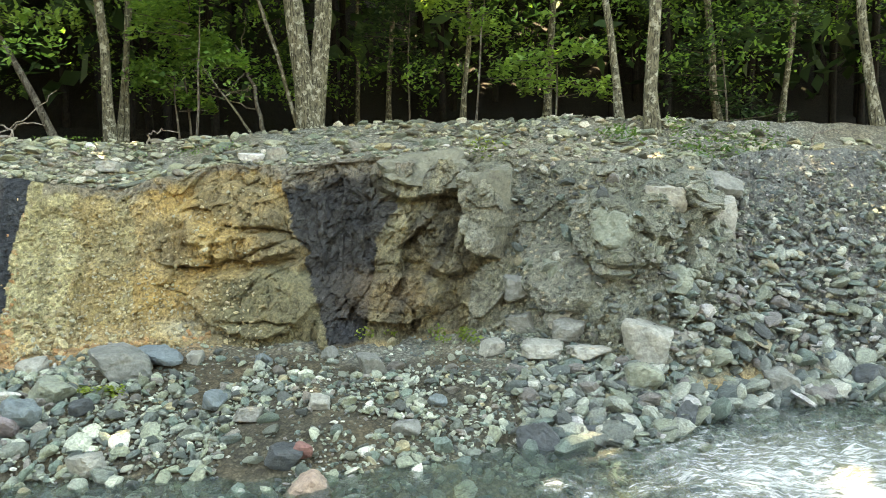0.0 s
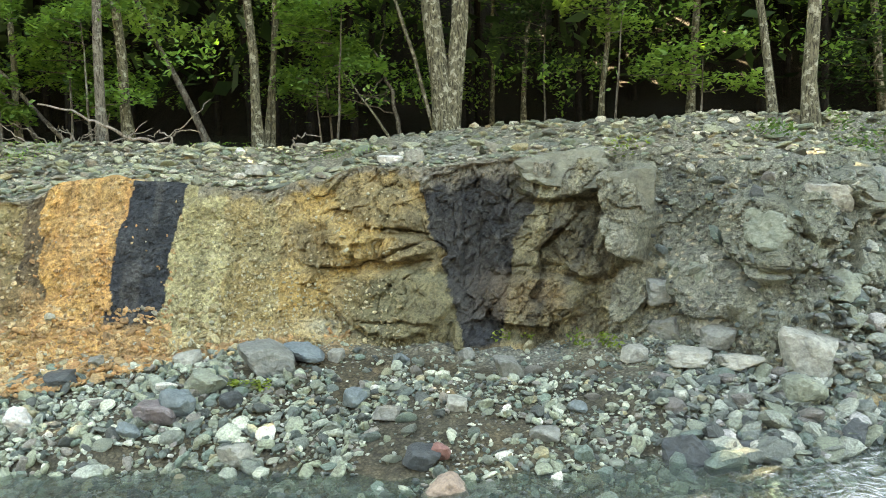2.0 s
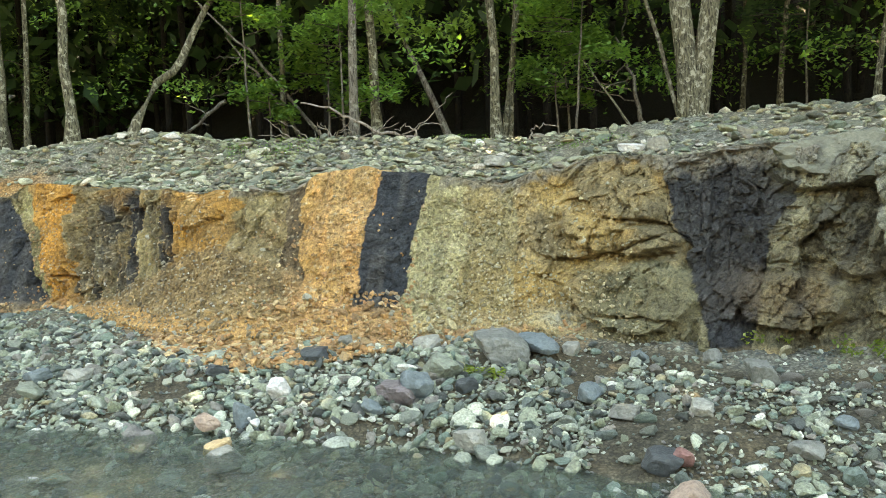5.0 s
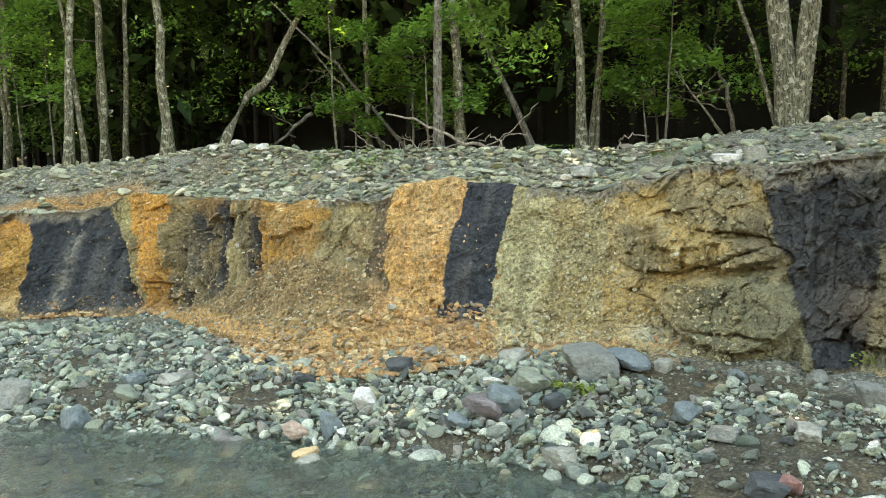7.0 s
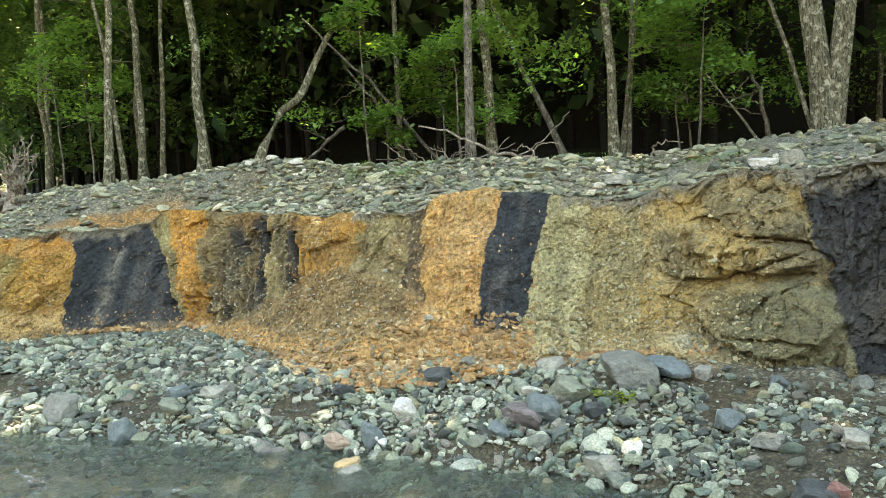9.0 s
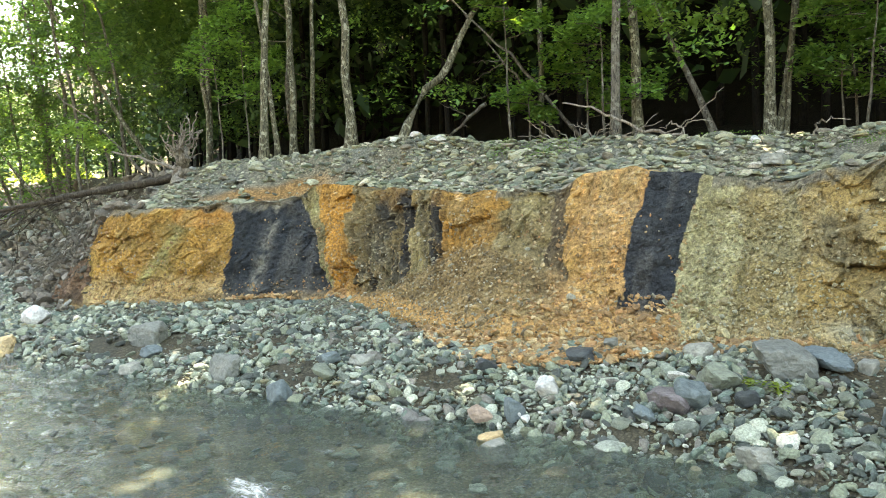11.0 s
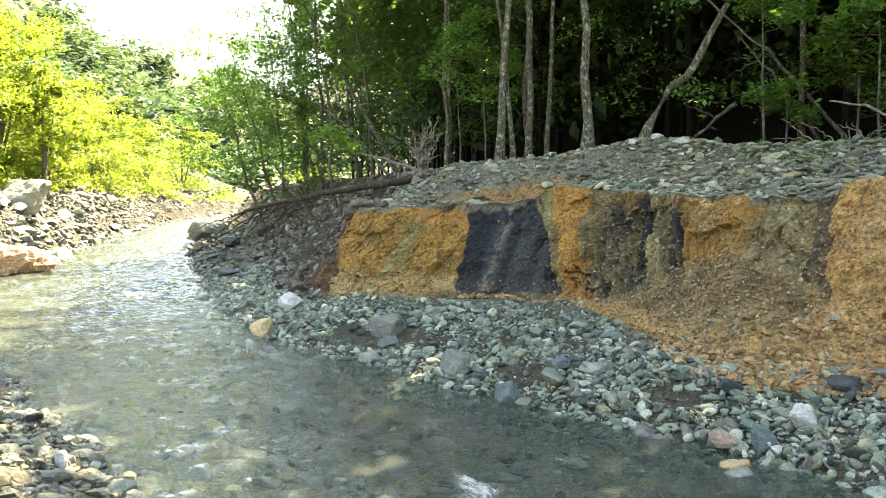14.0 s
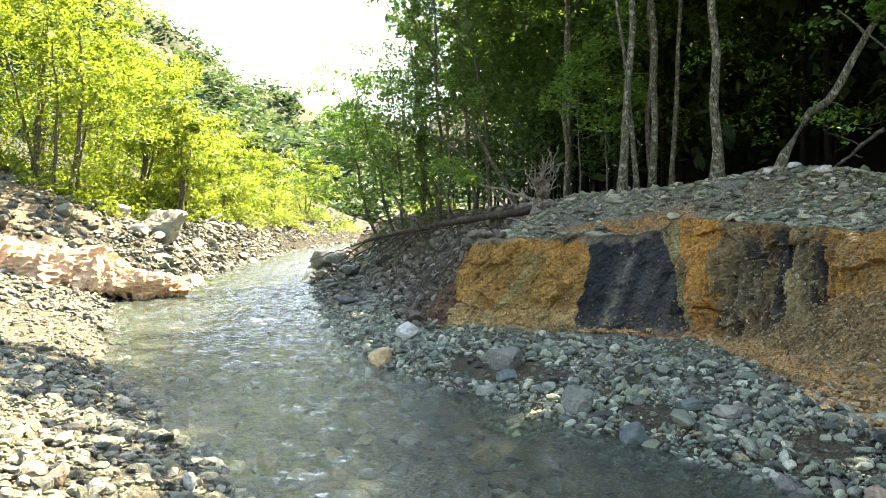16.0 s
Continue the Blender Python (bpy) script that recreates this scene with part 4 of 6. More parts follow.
# shingle of the far beach
n = 37000
x = between(-22, 4.6, n)
yw, yf = curve_at(x, FAR_SHORE), np.maximum(curve_at(x, FOOT), curve_at(x, FAR_SHORE) + 0.25)
y = yw - 0.35 + (yf + 0.05 - yw + 0.35) * rng.power(0.85, n)[...]
s = sizes(n, 0.031, 0.48, 0.11) * np.where(y > yf - 0.7, 0.8, 1.0) * np.interp(x, [-3, -1], [1.0, 0.82])
keep = ~((x > -3.6) & (x < 0.4) & (y > yf - 0.9) & (rng.random(n) < 0.75)) & ~((x > -8) & (x < -4.3) & (y > yf - 0.45) & (rng.random(n) < 0.6))
keep &= vnoise(x * 1.3, y * 1.6, seed=121) > -0.66
beach_gravel = scatter("beach_gravel", x[keep], y[keep], s[keep], M_BEACH, "grey, greenish and bluish river stones on the beach", tilt=0.55, flat=0.5, sink=0.12, fine=0.05)

# gravel spread over the bank's top
n = 12500
x = np.concatenate([between(-34, 12, 2500), between(-16, 5, n - 2500)])
yt, yc = curve_at(x, FOOT) + curve_at(x, LEAN), curve_at(x, CREST)
y = yt + 0.25 + (yc + 0.3 - yt - 0.25) * rng.random(n) ** 1.1
s = sizes(n, 0.045, 0.45, 0.13)
keep = (vnoise(x * 0.9, y * 1.2, seed=123) > -0.75) & ~((x > -2.6) & (rng.random(n) < 0.55)) & ~((np.hypot((x + 12.7) / 1.05, (y - yt - 0.97) / 0.24) < 1) & (rng.random(n) < 0.85))
top_gravel = scatter("bank_gravel", x[keep], y[keep], s[keep], M_STONES_SKYLIT, "flat grey stones strewn over the top of the bank", tilt=0.25, flat=0.45, fine=0.10)

# rubble on the slope downstream
n = 5600
x = between(0.6, 6.0, n)
yw, yt = curve_at(x, FAR_SHORE), curve_at(x, FOOT) + curve_at(x, LEAN)
u = rng.random(n)
y = yw - 0.1 + (yt - yw) * u
s = sizes(n, 0.062, 0.5, 0.17) * (1.0 - 0.75 * u)
keep = (x > 2.2) | (u < 0.6) | (rng.random(n) < 0.35)
slope_rubble = scatter("slope_rubble", x[keep], y[keep], s[keep], M_RUBBLE, "angular grey rubble on the slope by the rapids", tilt=0.5, flat=0.5, sink=0.2, extra=0.05, fine=0.09, z=slope_z(x, y)[keep])

# broken stones lodged in the grey face downstream
PX, PY, PZ, X0, UP, DARK = cliff_points[0]
n = 5200
i = rng.integers(0, PX.shape[0], n), rng.integers(6, 148, n)
keep = (X0[i] > 0.75) & (X0[i] < 5.8) & (rng.random(n) < 0.35 + 0.65 * (vnoise(X0[i] * 1.6, PZ[i] * 1.8, seed=127) > -0.1))
face_rubble = scatter("face_rubble", PX[i][keep], PY[i][keep] - 0.01, sizes(int(keep.sum()), 0.034, 0.55, 0.12), M_RUBBLE, "angular grey stones lodged in the silty slope", tilt=0.7, flat=0.5, z=PZ[i][keep], sink=0.5, fine=0.05)

# shingle of the near bank and of the bars upstream
n = 13000
x = np.concatenate([between(-26, -13, 2500), between(-13, -3.2, n - 3500), between(-3.2, 5, 1000)])
y = curve_at(x, NEAR_SHORE) + 0.45 - 3.4 * rng.random(n) ** 1.2
s = sizes(n, 0.034, 0.5, 0.11)
near_gravel = scatter("near_gravel", x, y, s, M_NEAR, "small pale gravel on the near bank", fine=0.10)
n = 6000
x = -20 - 42 * rng.random(n) ** 1.3
yn, yw = curve_at(x, NEAR_SHORE), curve_at(x, FAR_SHORE)
side = rng.random(n) < 0.7
y = np.where(side, yn + 0.6 - 9 * rng.random(n) ** 1.3, yw - 0.6 + 5.0 * rng.random(n) ** 1.5)
far_gravel = scatter("upstream_stones", x, y, np.minimum(sizes(n, 0.10, 0.6, 0.5), np.where(x > -27, 0.14, 0.5)), M_UPSTREAM_SHADED, "grey stones along the river upstream", sink=0.2, fine=0.4)

n = 5600
x = between(-100, -27, n)
yn = curve_at(x, NEAR_SHORE)
y = yn + 0.4 - np.where(x < -60, 6.0, 3.4) * rng.random(n)
upstream_cobbles = scatter("upstream_cobbles", x, y, sizes(n, 0.09, 0.5, 0.4), M_UPSTREAM_SHADED, "grey cobbles on the gravel bar upstream", sink=0.2, fine=0.3)

# pebbles of the river bed
n = 2000
x = between(-16, 3, n)
yn, yw = curve_at(x, NEAR_SHORE), curve_at(x, FAR_SHORE)
y = yn + (yw - yn) * rng.random(n)
bed = scatter("river_bed_stones", x, y, sizes(n, 0.06, 0.45, 0.15), M_STONES, "stones on the bed of the shallow river", sink=0.3, fine=0.1)

# ochre chips at the foot of the bank
n = 6400
x = np.concatenate([rng.normal(-5.7, 1.0, n // 2), between(-10.5, -2.6, n // 4), between(-14.4, -10.6, n // 4)])
yf = curve_at(x, FOOT)
y = yf + np.where(x > -10.5, 0.15 - 1.25 * rng.random(n) ** 1.2 * np.exp(-((x + 5.5) / 1.9) ** 2) - 0.2 * rng.random(n), 0.2 - 0.3 * rng.random(n))
chips = scatter("ochre_debris", x, y, sizes(n, 0.036, 0.42, 0.09), M_CHIPS, "orange and tan rock chips fallen from the bank", tilt=0.5, flat=0.45, extra=0.02, fine=0.1)

# loose chips that cling to the face
PX, PY, PZ, X0, UP, DARK = cliff_points[0]
M_CHIPS_BROWN = stone_material("brown_chips", [(0.0, (0.20, 0.14, 0.075)), (0.22, (0.27, 0.185, 0.09)), (0.45, (0.13, 0.095, 0.055)), (0.62, (0.33, 0.22, 0.10)), (0.8, (0.24, 0.225, 0.17)), (0.93, (0.40, 0.37, 0.30))])
n = 26000
i = rng.integers(0, PX.shape[0], n), rng.integers(10, 134, n)
bare = DARK[i] > 0.2
likely = 0.75 * (1.0 - UP[i]) ** 1.5 + 0.05
keep = (X0[i] > -14.3) & (X0[i] < -2.0) & (rng.random(n) < np.where(bare, likely, 0.035 + 0.3 * (UP[i] < 0.18)))
keep |= (np.abs(X0[i] + 5.5) < 1.4) & (UP[i] < 0.22)
tan_side = keep & (X0[i] > -4.6)
brown_side = keep & (X0[i] > -9.9) & (X0[i] < rng.normal(-6.3, 0.25, n))
orange_side = keep & ~tan_side & ~brown_side
for name, sel, size, stone, label in (("tan_chips", tan_side, 0.016, M_CHIPS_TAN, "tan chips clinging to the rock face"), ("brown_chips", brown_side, 0.015, M_CHIPS_BROWN, "brown chips lying on the debris slope of the bank"),
                                      ("face_chips", orange_side, 0.016, M_CHIPS, "tan and orange chips clinging to the bank")):
    grow = np.where((UP[i][sel] < 0.22) & (np.abs(X0[i][sel] + 5.5) < 1.5), 1.6, 1.0)
    scatter(name, PX[i][sel], PY[i][sel] - 0.006, sizes(int(sel.sum()), size, 0.5, 0.05) * grow, stone, label, tilt=0.8, flat=0.55, z=PZ[i][sel], sink=0.5)

# fine gravel between the larger stones
n = 3000
x = between(-11, 3, n)
yw, yf = curve_at(x, FAR_SHORE), np.maximum(curve_at(x, FOOT), curve_at(x, FAR_SHORE) + 0.25)
y = yw + (yf + 0.1 - yw) * rng.random(n)
fine = scatter("fine_gravel", x, y, sizes(n, 0.02, 0.3, 0.039), M_STONES, "fine grey gravel between larger river stones")

# clods and stones on the washed-out bank upstream
n = 5600
x = between(-38, -14.3, n)
yf = curve_at(x, FOOT)
y = yf - 0.3 + np.where(x < -18, curve_at(x, CREST) - yf + 0.5, curve_at(x, LEAN) + 0.9) * rng.random(n)
clods = scatter("bank_clods", x, y, sizes(n, 0.05, 0.6, 0.2), stone_material("soil_clod", [(0.0, (0.10, 0.085, 0.07)), (0.3, (0.15, 0.13, 0.11)), (0.55, (0.07, 0.06, 0.05)), (0.75, (0.2, 0.18, 0.155)), (0.9, (0.26, 0.26, 0.24))], rough=0.9), "dark soil clods and stones on the washed-out bank", tilt=0.6, extra=0.03, fine=0.16, z=np.where(x > -16.6, slope_z(x, y), ground_z(x, y)))

# ---------- trees ----------


def tube(points, radii, sides=9, wobble=0.0, seed=0):
    """A tapered, slightly uneven limb along points."""
    P, r = np.asarray(points, float), np.asarray(radii, float)
    t = np.gradient(P, axis=0)
    t /= np.linalg.norm(t, axis=1, keepdims=True) + 1e-9
    ref = np.where(np.abs(t[:, 2:3]) > 0.9, np.array([[1.0, 0, 0]]), np.array([[0, 0, 1.0]]))
    a = np.cross(t, ref)
    a /= np.linalg.norm(a, axis=1, keepdims=True) + 1e-9
    b = np.cross(t, a)
    ang = np.linspace(0, 2 * np.pi, sides, endpoint=False)
    rr = r[:, None] * (1 + wobble * vnoise(np.cos(ang)[None] * 1.5 + seed, np.sin(ang)[None] * 1.5, np.arange(len(P))[:, None] * 0.5, seed=seed % 91))
    v = P[:, None, :] + rr[..., None] * (np.cos(ang)[None, :, None] * a[:, None, :] + np.sin(ang)[None, :, None] * b[:, None, :])
    i = np.arange(len(P) * sides).reshape(len(P), sides)
    j = np.roll(i, -1, 1)
    f = np.stack([i[:-1], j[:-1], j[1:], i[1:]], -1).reshape(-1, 4)
    return v.reshape(-1, 3), f


def joined(pieces):
    vs, fs, base = [], [], 0
    for v, f in pieces:
        vs.append(v)
        fs.append(np.asarray(f) + base)
        base += len(v)
    return np.concatenate(vs), np.concatenate(fs)


def leaf_quads(centres, size, g, tilt=0.5, droop=0.0):
    """Small pointed leaves, mostly lying flat."""
    n = len(centres)
    az = g.uniform(0, 2 * np.pi, n)
    pitch, roll = g.normal(-droop, tilt, n), g.normal(0, tilt, n)
    d = np.stack([np.cos(az) * np.cos(pitch), np.sin(az) * np.cos(pitch), np.sin(pitch)], 1)
    s = np.stack([-np.sin(az) * np.cos(roll), np.cos(az) * np.cos(roll), np.sin(roll)], 1)
    L = size * g.uniform(0.6, 1.35, n)[:, None]
    c = np.asarray(centres)
    v = np.stack([c - d * L * 0.5, c + s * L * 0.30 - d * L * 0.05, c + d * L * 0.55, c - s * L * 0.30 - d * L * 0.05], 1).reshape(-1, 3)
    return v, np.arange(4 * n).reshape(n, 4)


def spray_points(c, way, length, width, n, g, thick=0.10):
    """Places of leaves on a flat fan of twigs."""
    way = np.asarray(way, float)
    way = way / (np.linalg.norm(way) + 1e-9)
    side = np.cross(way, (0, 0, 1.0))
    side /= np.linalg.norm(side) + 1e-9
    u = g.random(n) ** 0.8
    w = (g.random(n) - 0.5) * 2 * width * np.sqrt(np.clip(1 - (2 * u - 0.9) ** 2, 0.05, 1))
    lump = np.clip(vnoise(u * 6 + c[0] * 3, w * 4 + c[1] * 3, seed=7), -0.6, 1)
    p = np.asarray(c) + way * (u * length)[:, None] + side * w[:, None]
    p[:, 2] += g.normal(0, thick, n) - 0.25 * length * u * u + 0.12 * lump
    return p[lump > -0.32]


def trunk_line(x, y, z, lean, height, bend, g, n=14):
    h = np.linspace(0, 1, n)
    wav = np.cumsum(g.normal(0, bend, (n, 2)), 0) * height / n
    wav -= wav[0]
    return np.stack([x + lean[0] * h * height + wav[:, 0], y + lean[1] * h * height + wav[:, 1], z + h * height], 1)


def make_tree(name, label, x, y, z, lean, r, height, seed, bark=M_BARK, leaf=M_LEAF, limbs=9, low=0.3, reach=2.2, leaves=120, size=0.09, bend=0.05, flare=1.5, tips=2, sprays=3, keep=None, group="trees of the wood"):
    g = np.random.default_rng(seed)
    root = tagged(new(name), label, "tree", group)
    root.location = (x, y, z if x > -16 else float(ground_z(x, y)[0]) - 0.05)
    line = trunk_line(0, 0, -0.25, lean, height, bend, g)
    h = np.linspace(0, 1, len(line))
    rad = r * (1 - 0.8 * h) * (1 + (flare - 1) * np.exp(-h * height / 0.25))
    part("trunk", mesh_from("trunk", *tube(line, rad, 10, 0.18, seed), bark, True), root)
    leafy = []
    for k in range(limbs):
        u = low + (0.97 - low) * (k + g.random()) / limbs
        i = np.clip(np.searchsorted(h, u), 1, len(h) - 1)
        p0 = line[i - 1] + (line[i] - line[i - 1]) * (u - h[i - 1]) / (h[i] - h[i - 1])
        a = g.uniform(0, 2 * np.pi) if keep is None else keep + g.normal(0, 0.9)
        L = reach * (1.15 - 0.7 * u) * g.uniform(0.6, 1.2)
        way = np.array([math.cos(a), math.sin(a), g.uniform(0.1, 0.6)])
        q = np.linspace(0, 1, 6)[:, None]
        pts = p0 + way * L * q + np.array([0, 0, -0.15 * L]) * q ** 2 + g.normal(0, 0.05 * L, (6, 3)) * q
        part("limb", mesh_from("limb", *tube(pts, np.linspace(max(0.2 * r, 0.012), 0.006, 6), 5), bark, True), root)
        for s in range(sprays):
            c = pts[5 - s * 2 if sprays > 1 else 4]
            w2 = way + g.normal(0, 0.5, 3) * np.array((1, 1, 0.25))
            w2[2] *= 0.3
            leafy.append(spray_points(c - w2 * 0.15, w2, L * g.uniform(0.35, 0.6), L * g.uniform(0.15, 0.3), leaves, g, 0.07 + 0.03 * L))
    for s in range(tips):
        leafy.append(spray_points(line[-1 - s], g.normal(0, 1, 3), reach * 0.7, reach * 0.4, leaves, g, 0.3))
    if leafy and leaf:
        v, f = leaf_quads(np.concatenate(leafy), size, g)
        part("crown", mesh_from("crown", v, f, leaf), root)
    return root


SLIM = "slim grey-barked tree with lichen patches on the gravel bank"
FARL = "thin pale trunk in the dark wood"
WOOD = dict(height=11, limbs=8, low=0.42, reach=2.6)
# the double-stemmed tree on the crest
big = make_tree("tree", "large double-stemmed tree with furrowed grey bark on the crest", -2.11, 12.22, 3.05, (-0.10, 0.0), 0.17, 12, 11, limbs=10, low=0.45, reach=3, flare=1.25, bend=0.03)
g = np.random.default_rng(12)
second = trunk_line(0.06, -0.02, -0.2, (0.075, 0.02), 12, 0.03, g)
v, f = tube(second, 0.165 * (1 - 0.75 * np.linspace(0, 1, 14)), 10, 0.18, 12)
part("stem", mesh_from("stem", v, f, M_BARK, True), big)
make_tree("tree", "thin stem leaning from beside the large tree", -2.27, 12.39, 3.1, (-0.305, -0.06), 0.038, 6, 13, limbs=3, low=0.6, leaves=50, flare=1.1)
make_tree("tree", "thin leaning dead stem on the crest", -2.88, 12.27, 3.0, (-0.66, -0.17), 0.029, 1.3, 14, limbs=2, low=0.6, leaves=20, reach=0.6, flare=1.1, leaf=M_LEAF)
make_tree("tree", SLIM, -5.31, 12.30, 2.95, (-0.03, 0.0), 0.088, seed=15, **WOOD)
make_tree("tree", "slim pale stem beside a thicker one", -5.39, 12.75, 2.95, (0.05, 0.03), 0.05, seed=16, leaves=60, **WOOD)
make_tree("tree", "slim pale stem leaning outward", -5.30, 12.83, 2.95, (0.12, 0.05), 0.039, 8, 17, limbs=4, low=0.5, leaves=60)
make_tree("tree", FARL, 0.34, 14.0, 3.2, (0.03, 0), 0.052, seed=18, **WOOD)
make_tree("tree", FARL, 2.12, 15.9, 3.3, (0.03, 0), 0.083, seed=19, **WOOD)
make_tree("tree", "slim grey trunk leaning over the crest", 2.69, 11.69, 3.0, (-0.14, 0.03), 0.063, seed=20, **WOOD)
make_tree("tree", SLIM, 2.78, 10.23, 2.75, (0.05, -0.015), 0.089, seed=21, **WOOD)
make_tree("tree", FARL, 5.41, 15.06, 3.2, (-0.12, 0.05), 0.075, seed=22, **WOOD)
make_tree("tree", FARL, 6.79, 15.6, 3.2, (0.05, -0.02), 0.061, seed=23, **WOOD)
make_tree("tree", "slim grey trunk leaning over the crest", 6.41, 11.31, 2.9, (-0.12, 0.07), 0.077, seed=24, **WOOD)
make_tree("tree", FARL, -1.26, 17.96, 3.4, (0.05, 0), 0.066, seed=25, **WOOD)
make_tree("tree", FARL, -2.11, 18.9, 3.4, (-0.01, 0), 0.056, seed=26, **WOOD)
make_tree("tree", "dark leaning tree with bright young leaves", -6.42, 13.0, 2.95, (-0.36, -0.19), 0.072, 4.2, 27, bark=M_BARK_DARK, leaf=M_LEAF_BRIGHT, limbs=9, low=0.45, reach=1.5, leaves=130, size=0.12)
make_tree("tree", SLIM, -7.24, 11.65, 3.0, (-0.03, -0.02), 0.087, seed=28, **WOOD)
make_tree("tree", "brown-barked tree behind driftwood on the bank", -7.10, 10.67, 2.95, (0.02, 0.01), 0.077, seed=29, bark=M_BARK_DARK, **WOOD)
make_tree("tree", SLIM, -9.45, 11.93, 3.0, (-0.02, -0.01), 0.059, seed=30, **WOOD)
crook = tagged(new("tree"), "crooked bare trunk leaning over pale stones", "tree", "trees of the wood")
crook.location = (-10.87, 9.51, 3.2)
v, f = tube([(0, 0, -0.15), (0.1, 0.1, 0.25), (0.33, 0.36, 0.86), (0.52, 0.55, 1.05), (0.62, 0.66, 1.25), (0.78, 0.8, 1.7), (0.98, 0.95, 2.15), (1.3, 1.1, 2.6), (1.9, 1.3, 3.2), (2.6, 1.5, 4.4), (3.0, 1.6, 6.0)],
            [0.11, 0.078, 0.07, 0.062, 0.066, 0.056, 0.05, 0.044, 0.036, 0.026, 0.014], 9, 0.15, 5)
part("trunk", mesh_from("trunk", v, f, M_BARK, True), crook)
g = np.random.default_rng(31)
pts = np.concatenate([spray_points(np.array(c, float), w, 1.3, 0.6, 120, g) for c, w in (((1.0, 0.95, 2.5), (-1, -0.3, 0)), ((1.6, 1.2, 2.9), (0.6, -0.6, 0)), ((2.2, 1.4, 3.9), (-0.6, -0.6, 0)), ((2.8, 1.5, 5.4), (0.3, 0.8, 0)))])
v, f = leaf_quads(pts, 0.1, g)
part("crown", mesh_from("crown", v, f, M_LEAF), crook)
make_tree("tree", "grey tree with flared roots and lichen on the gravel edge", -12.0, 9.28, 3.02, (-0.02, 0.0), 0.092, seed=32, flare=2.0, **WOOD)
make_tree("tree", "grey tree with pale worn base at the bank's edge", -13.8, 8.48, 2.95, (0.02, 0.03), 0.09, seed=33, flare=1.4, **WOOD)
make_tree("tree", "thin stem beside a larger trunk", -14.0, 8.95, 2.98, (-0.06, -0.08), 0.06, 7, 34, limbs=4, low=0.5, leaves=70)
make_tree("tree", SLIM, -14.53, 9.66, 3.0, (0.0, 0.0), 0.085, seed=35, **WOOD)
make_tree("tree", FARL, -14.70, 10.3, 3.0, (0.02, 0.03), 0.056, seed=36, **WOOD)
make_tree("tree", FARL, -18.04, 9.61, 3.0, (0.0, 0.0), 0.076, seed=37, **WOOD)
make_tree("tree", FARL, -19.13, 10.23, 3.0, (-0.01, -0.02), 0.078, seed=38, **WOOD)
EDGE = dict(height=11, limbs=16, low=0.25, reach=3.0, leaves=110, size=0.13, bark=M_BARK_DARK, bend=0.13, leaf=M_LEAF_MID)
AIRY = dict(EDGE, leaf=M_LEAF, leaves=130, reach=3.0, height=7.6, limbs=16, size=0.115)
EDL = "loose-crowned young tree at the edge of the wood"
make_tree("tree", EDL, -23.26, 8.6, 2.95, (-0.04, -0.09), 0.06, seed=39, **EDGE)
make_tree("tree", "bare leaning pale trunk at the wood's edge", -21.53, 7.6, 2.75, (-0.2, -0.62), 0.09, 2.6, 40, limbs=2, low=0.7, reach=0.7, leaves=15)
make_tree("tree", EDL, -29.9, 8.2, 2.85, (-0.07, -0.26), 0.08, seed=41, **AIRY)
make_tree("tree", EDL, -29.7, 8.8, 2.9, (-0.06, -0.24), 0.075, seed=42, **AIRY)
make_tree("tree", EDL, -31.5, 9.5, 2.95, (-0.02, -0.07), 0.07, seed=43, **AIRY)
make_tree("tree", "tree leaning far out towards the river", -21.45, 10.1, 3.0, (-0.24, -0.5), 0.076, 7.5, 44, limbs=9, low=0.4, reach=1.8, leaves=110, size=0.11)
make_tree("tree", EDL, -23.7, 9.97, 3.0, (-0.04, -0.1), 0.06, seed=45, **EDGE)
make_tree("tree", EDL, -26.5, 10.6, 3.0, (-0.03, -0.05), 0.065, seed=46, **EDGE)
make_tree("tree", EDL, -36.0, 12.5, 3.2, (-0.03, -0.12), 0.11, seed=47, **dict(EDGE, height=8.5))
for k, (x, y) in enumerate(((-31.0, 10.3), (-33.5, 10.9), (-28.6, 10.0))):
    make_tree("tree", "dense dark green tree at the edge of the wood", x, y, 3.0, (0.0, -0.03), 0.09, seed=50 + k, **dict(EDGE, height=10, leaves=170))
make_tree("tree", EDL, -17.2, 11.5, 3.0, (0, -0.05), 0.08, seed=48, **EDGE)
make_tree("tree", EDL, -41.0, 14.5, 3.6, (0, -0.1), 0.11, seed=49, **EDGE)

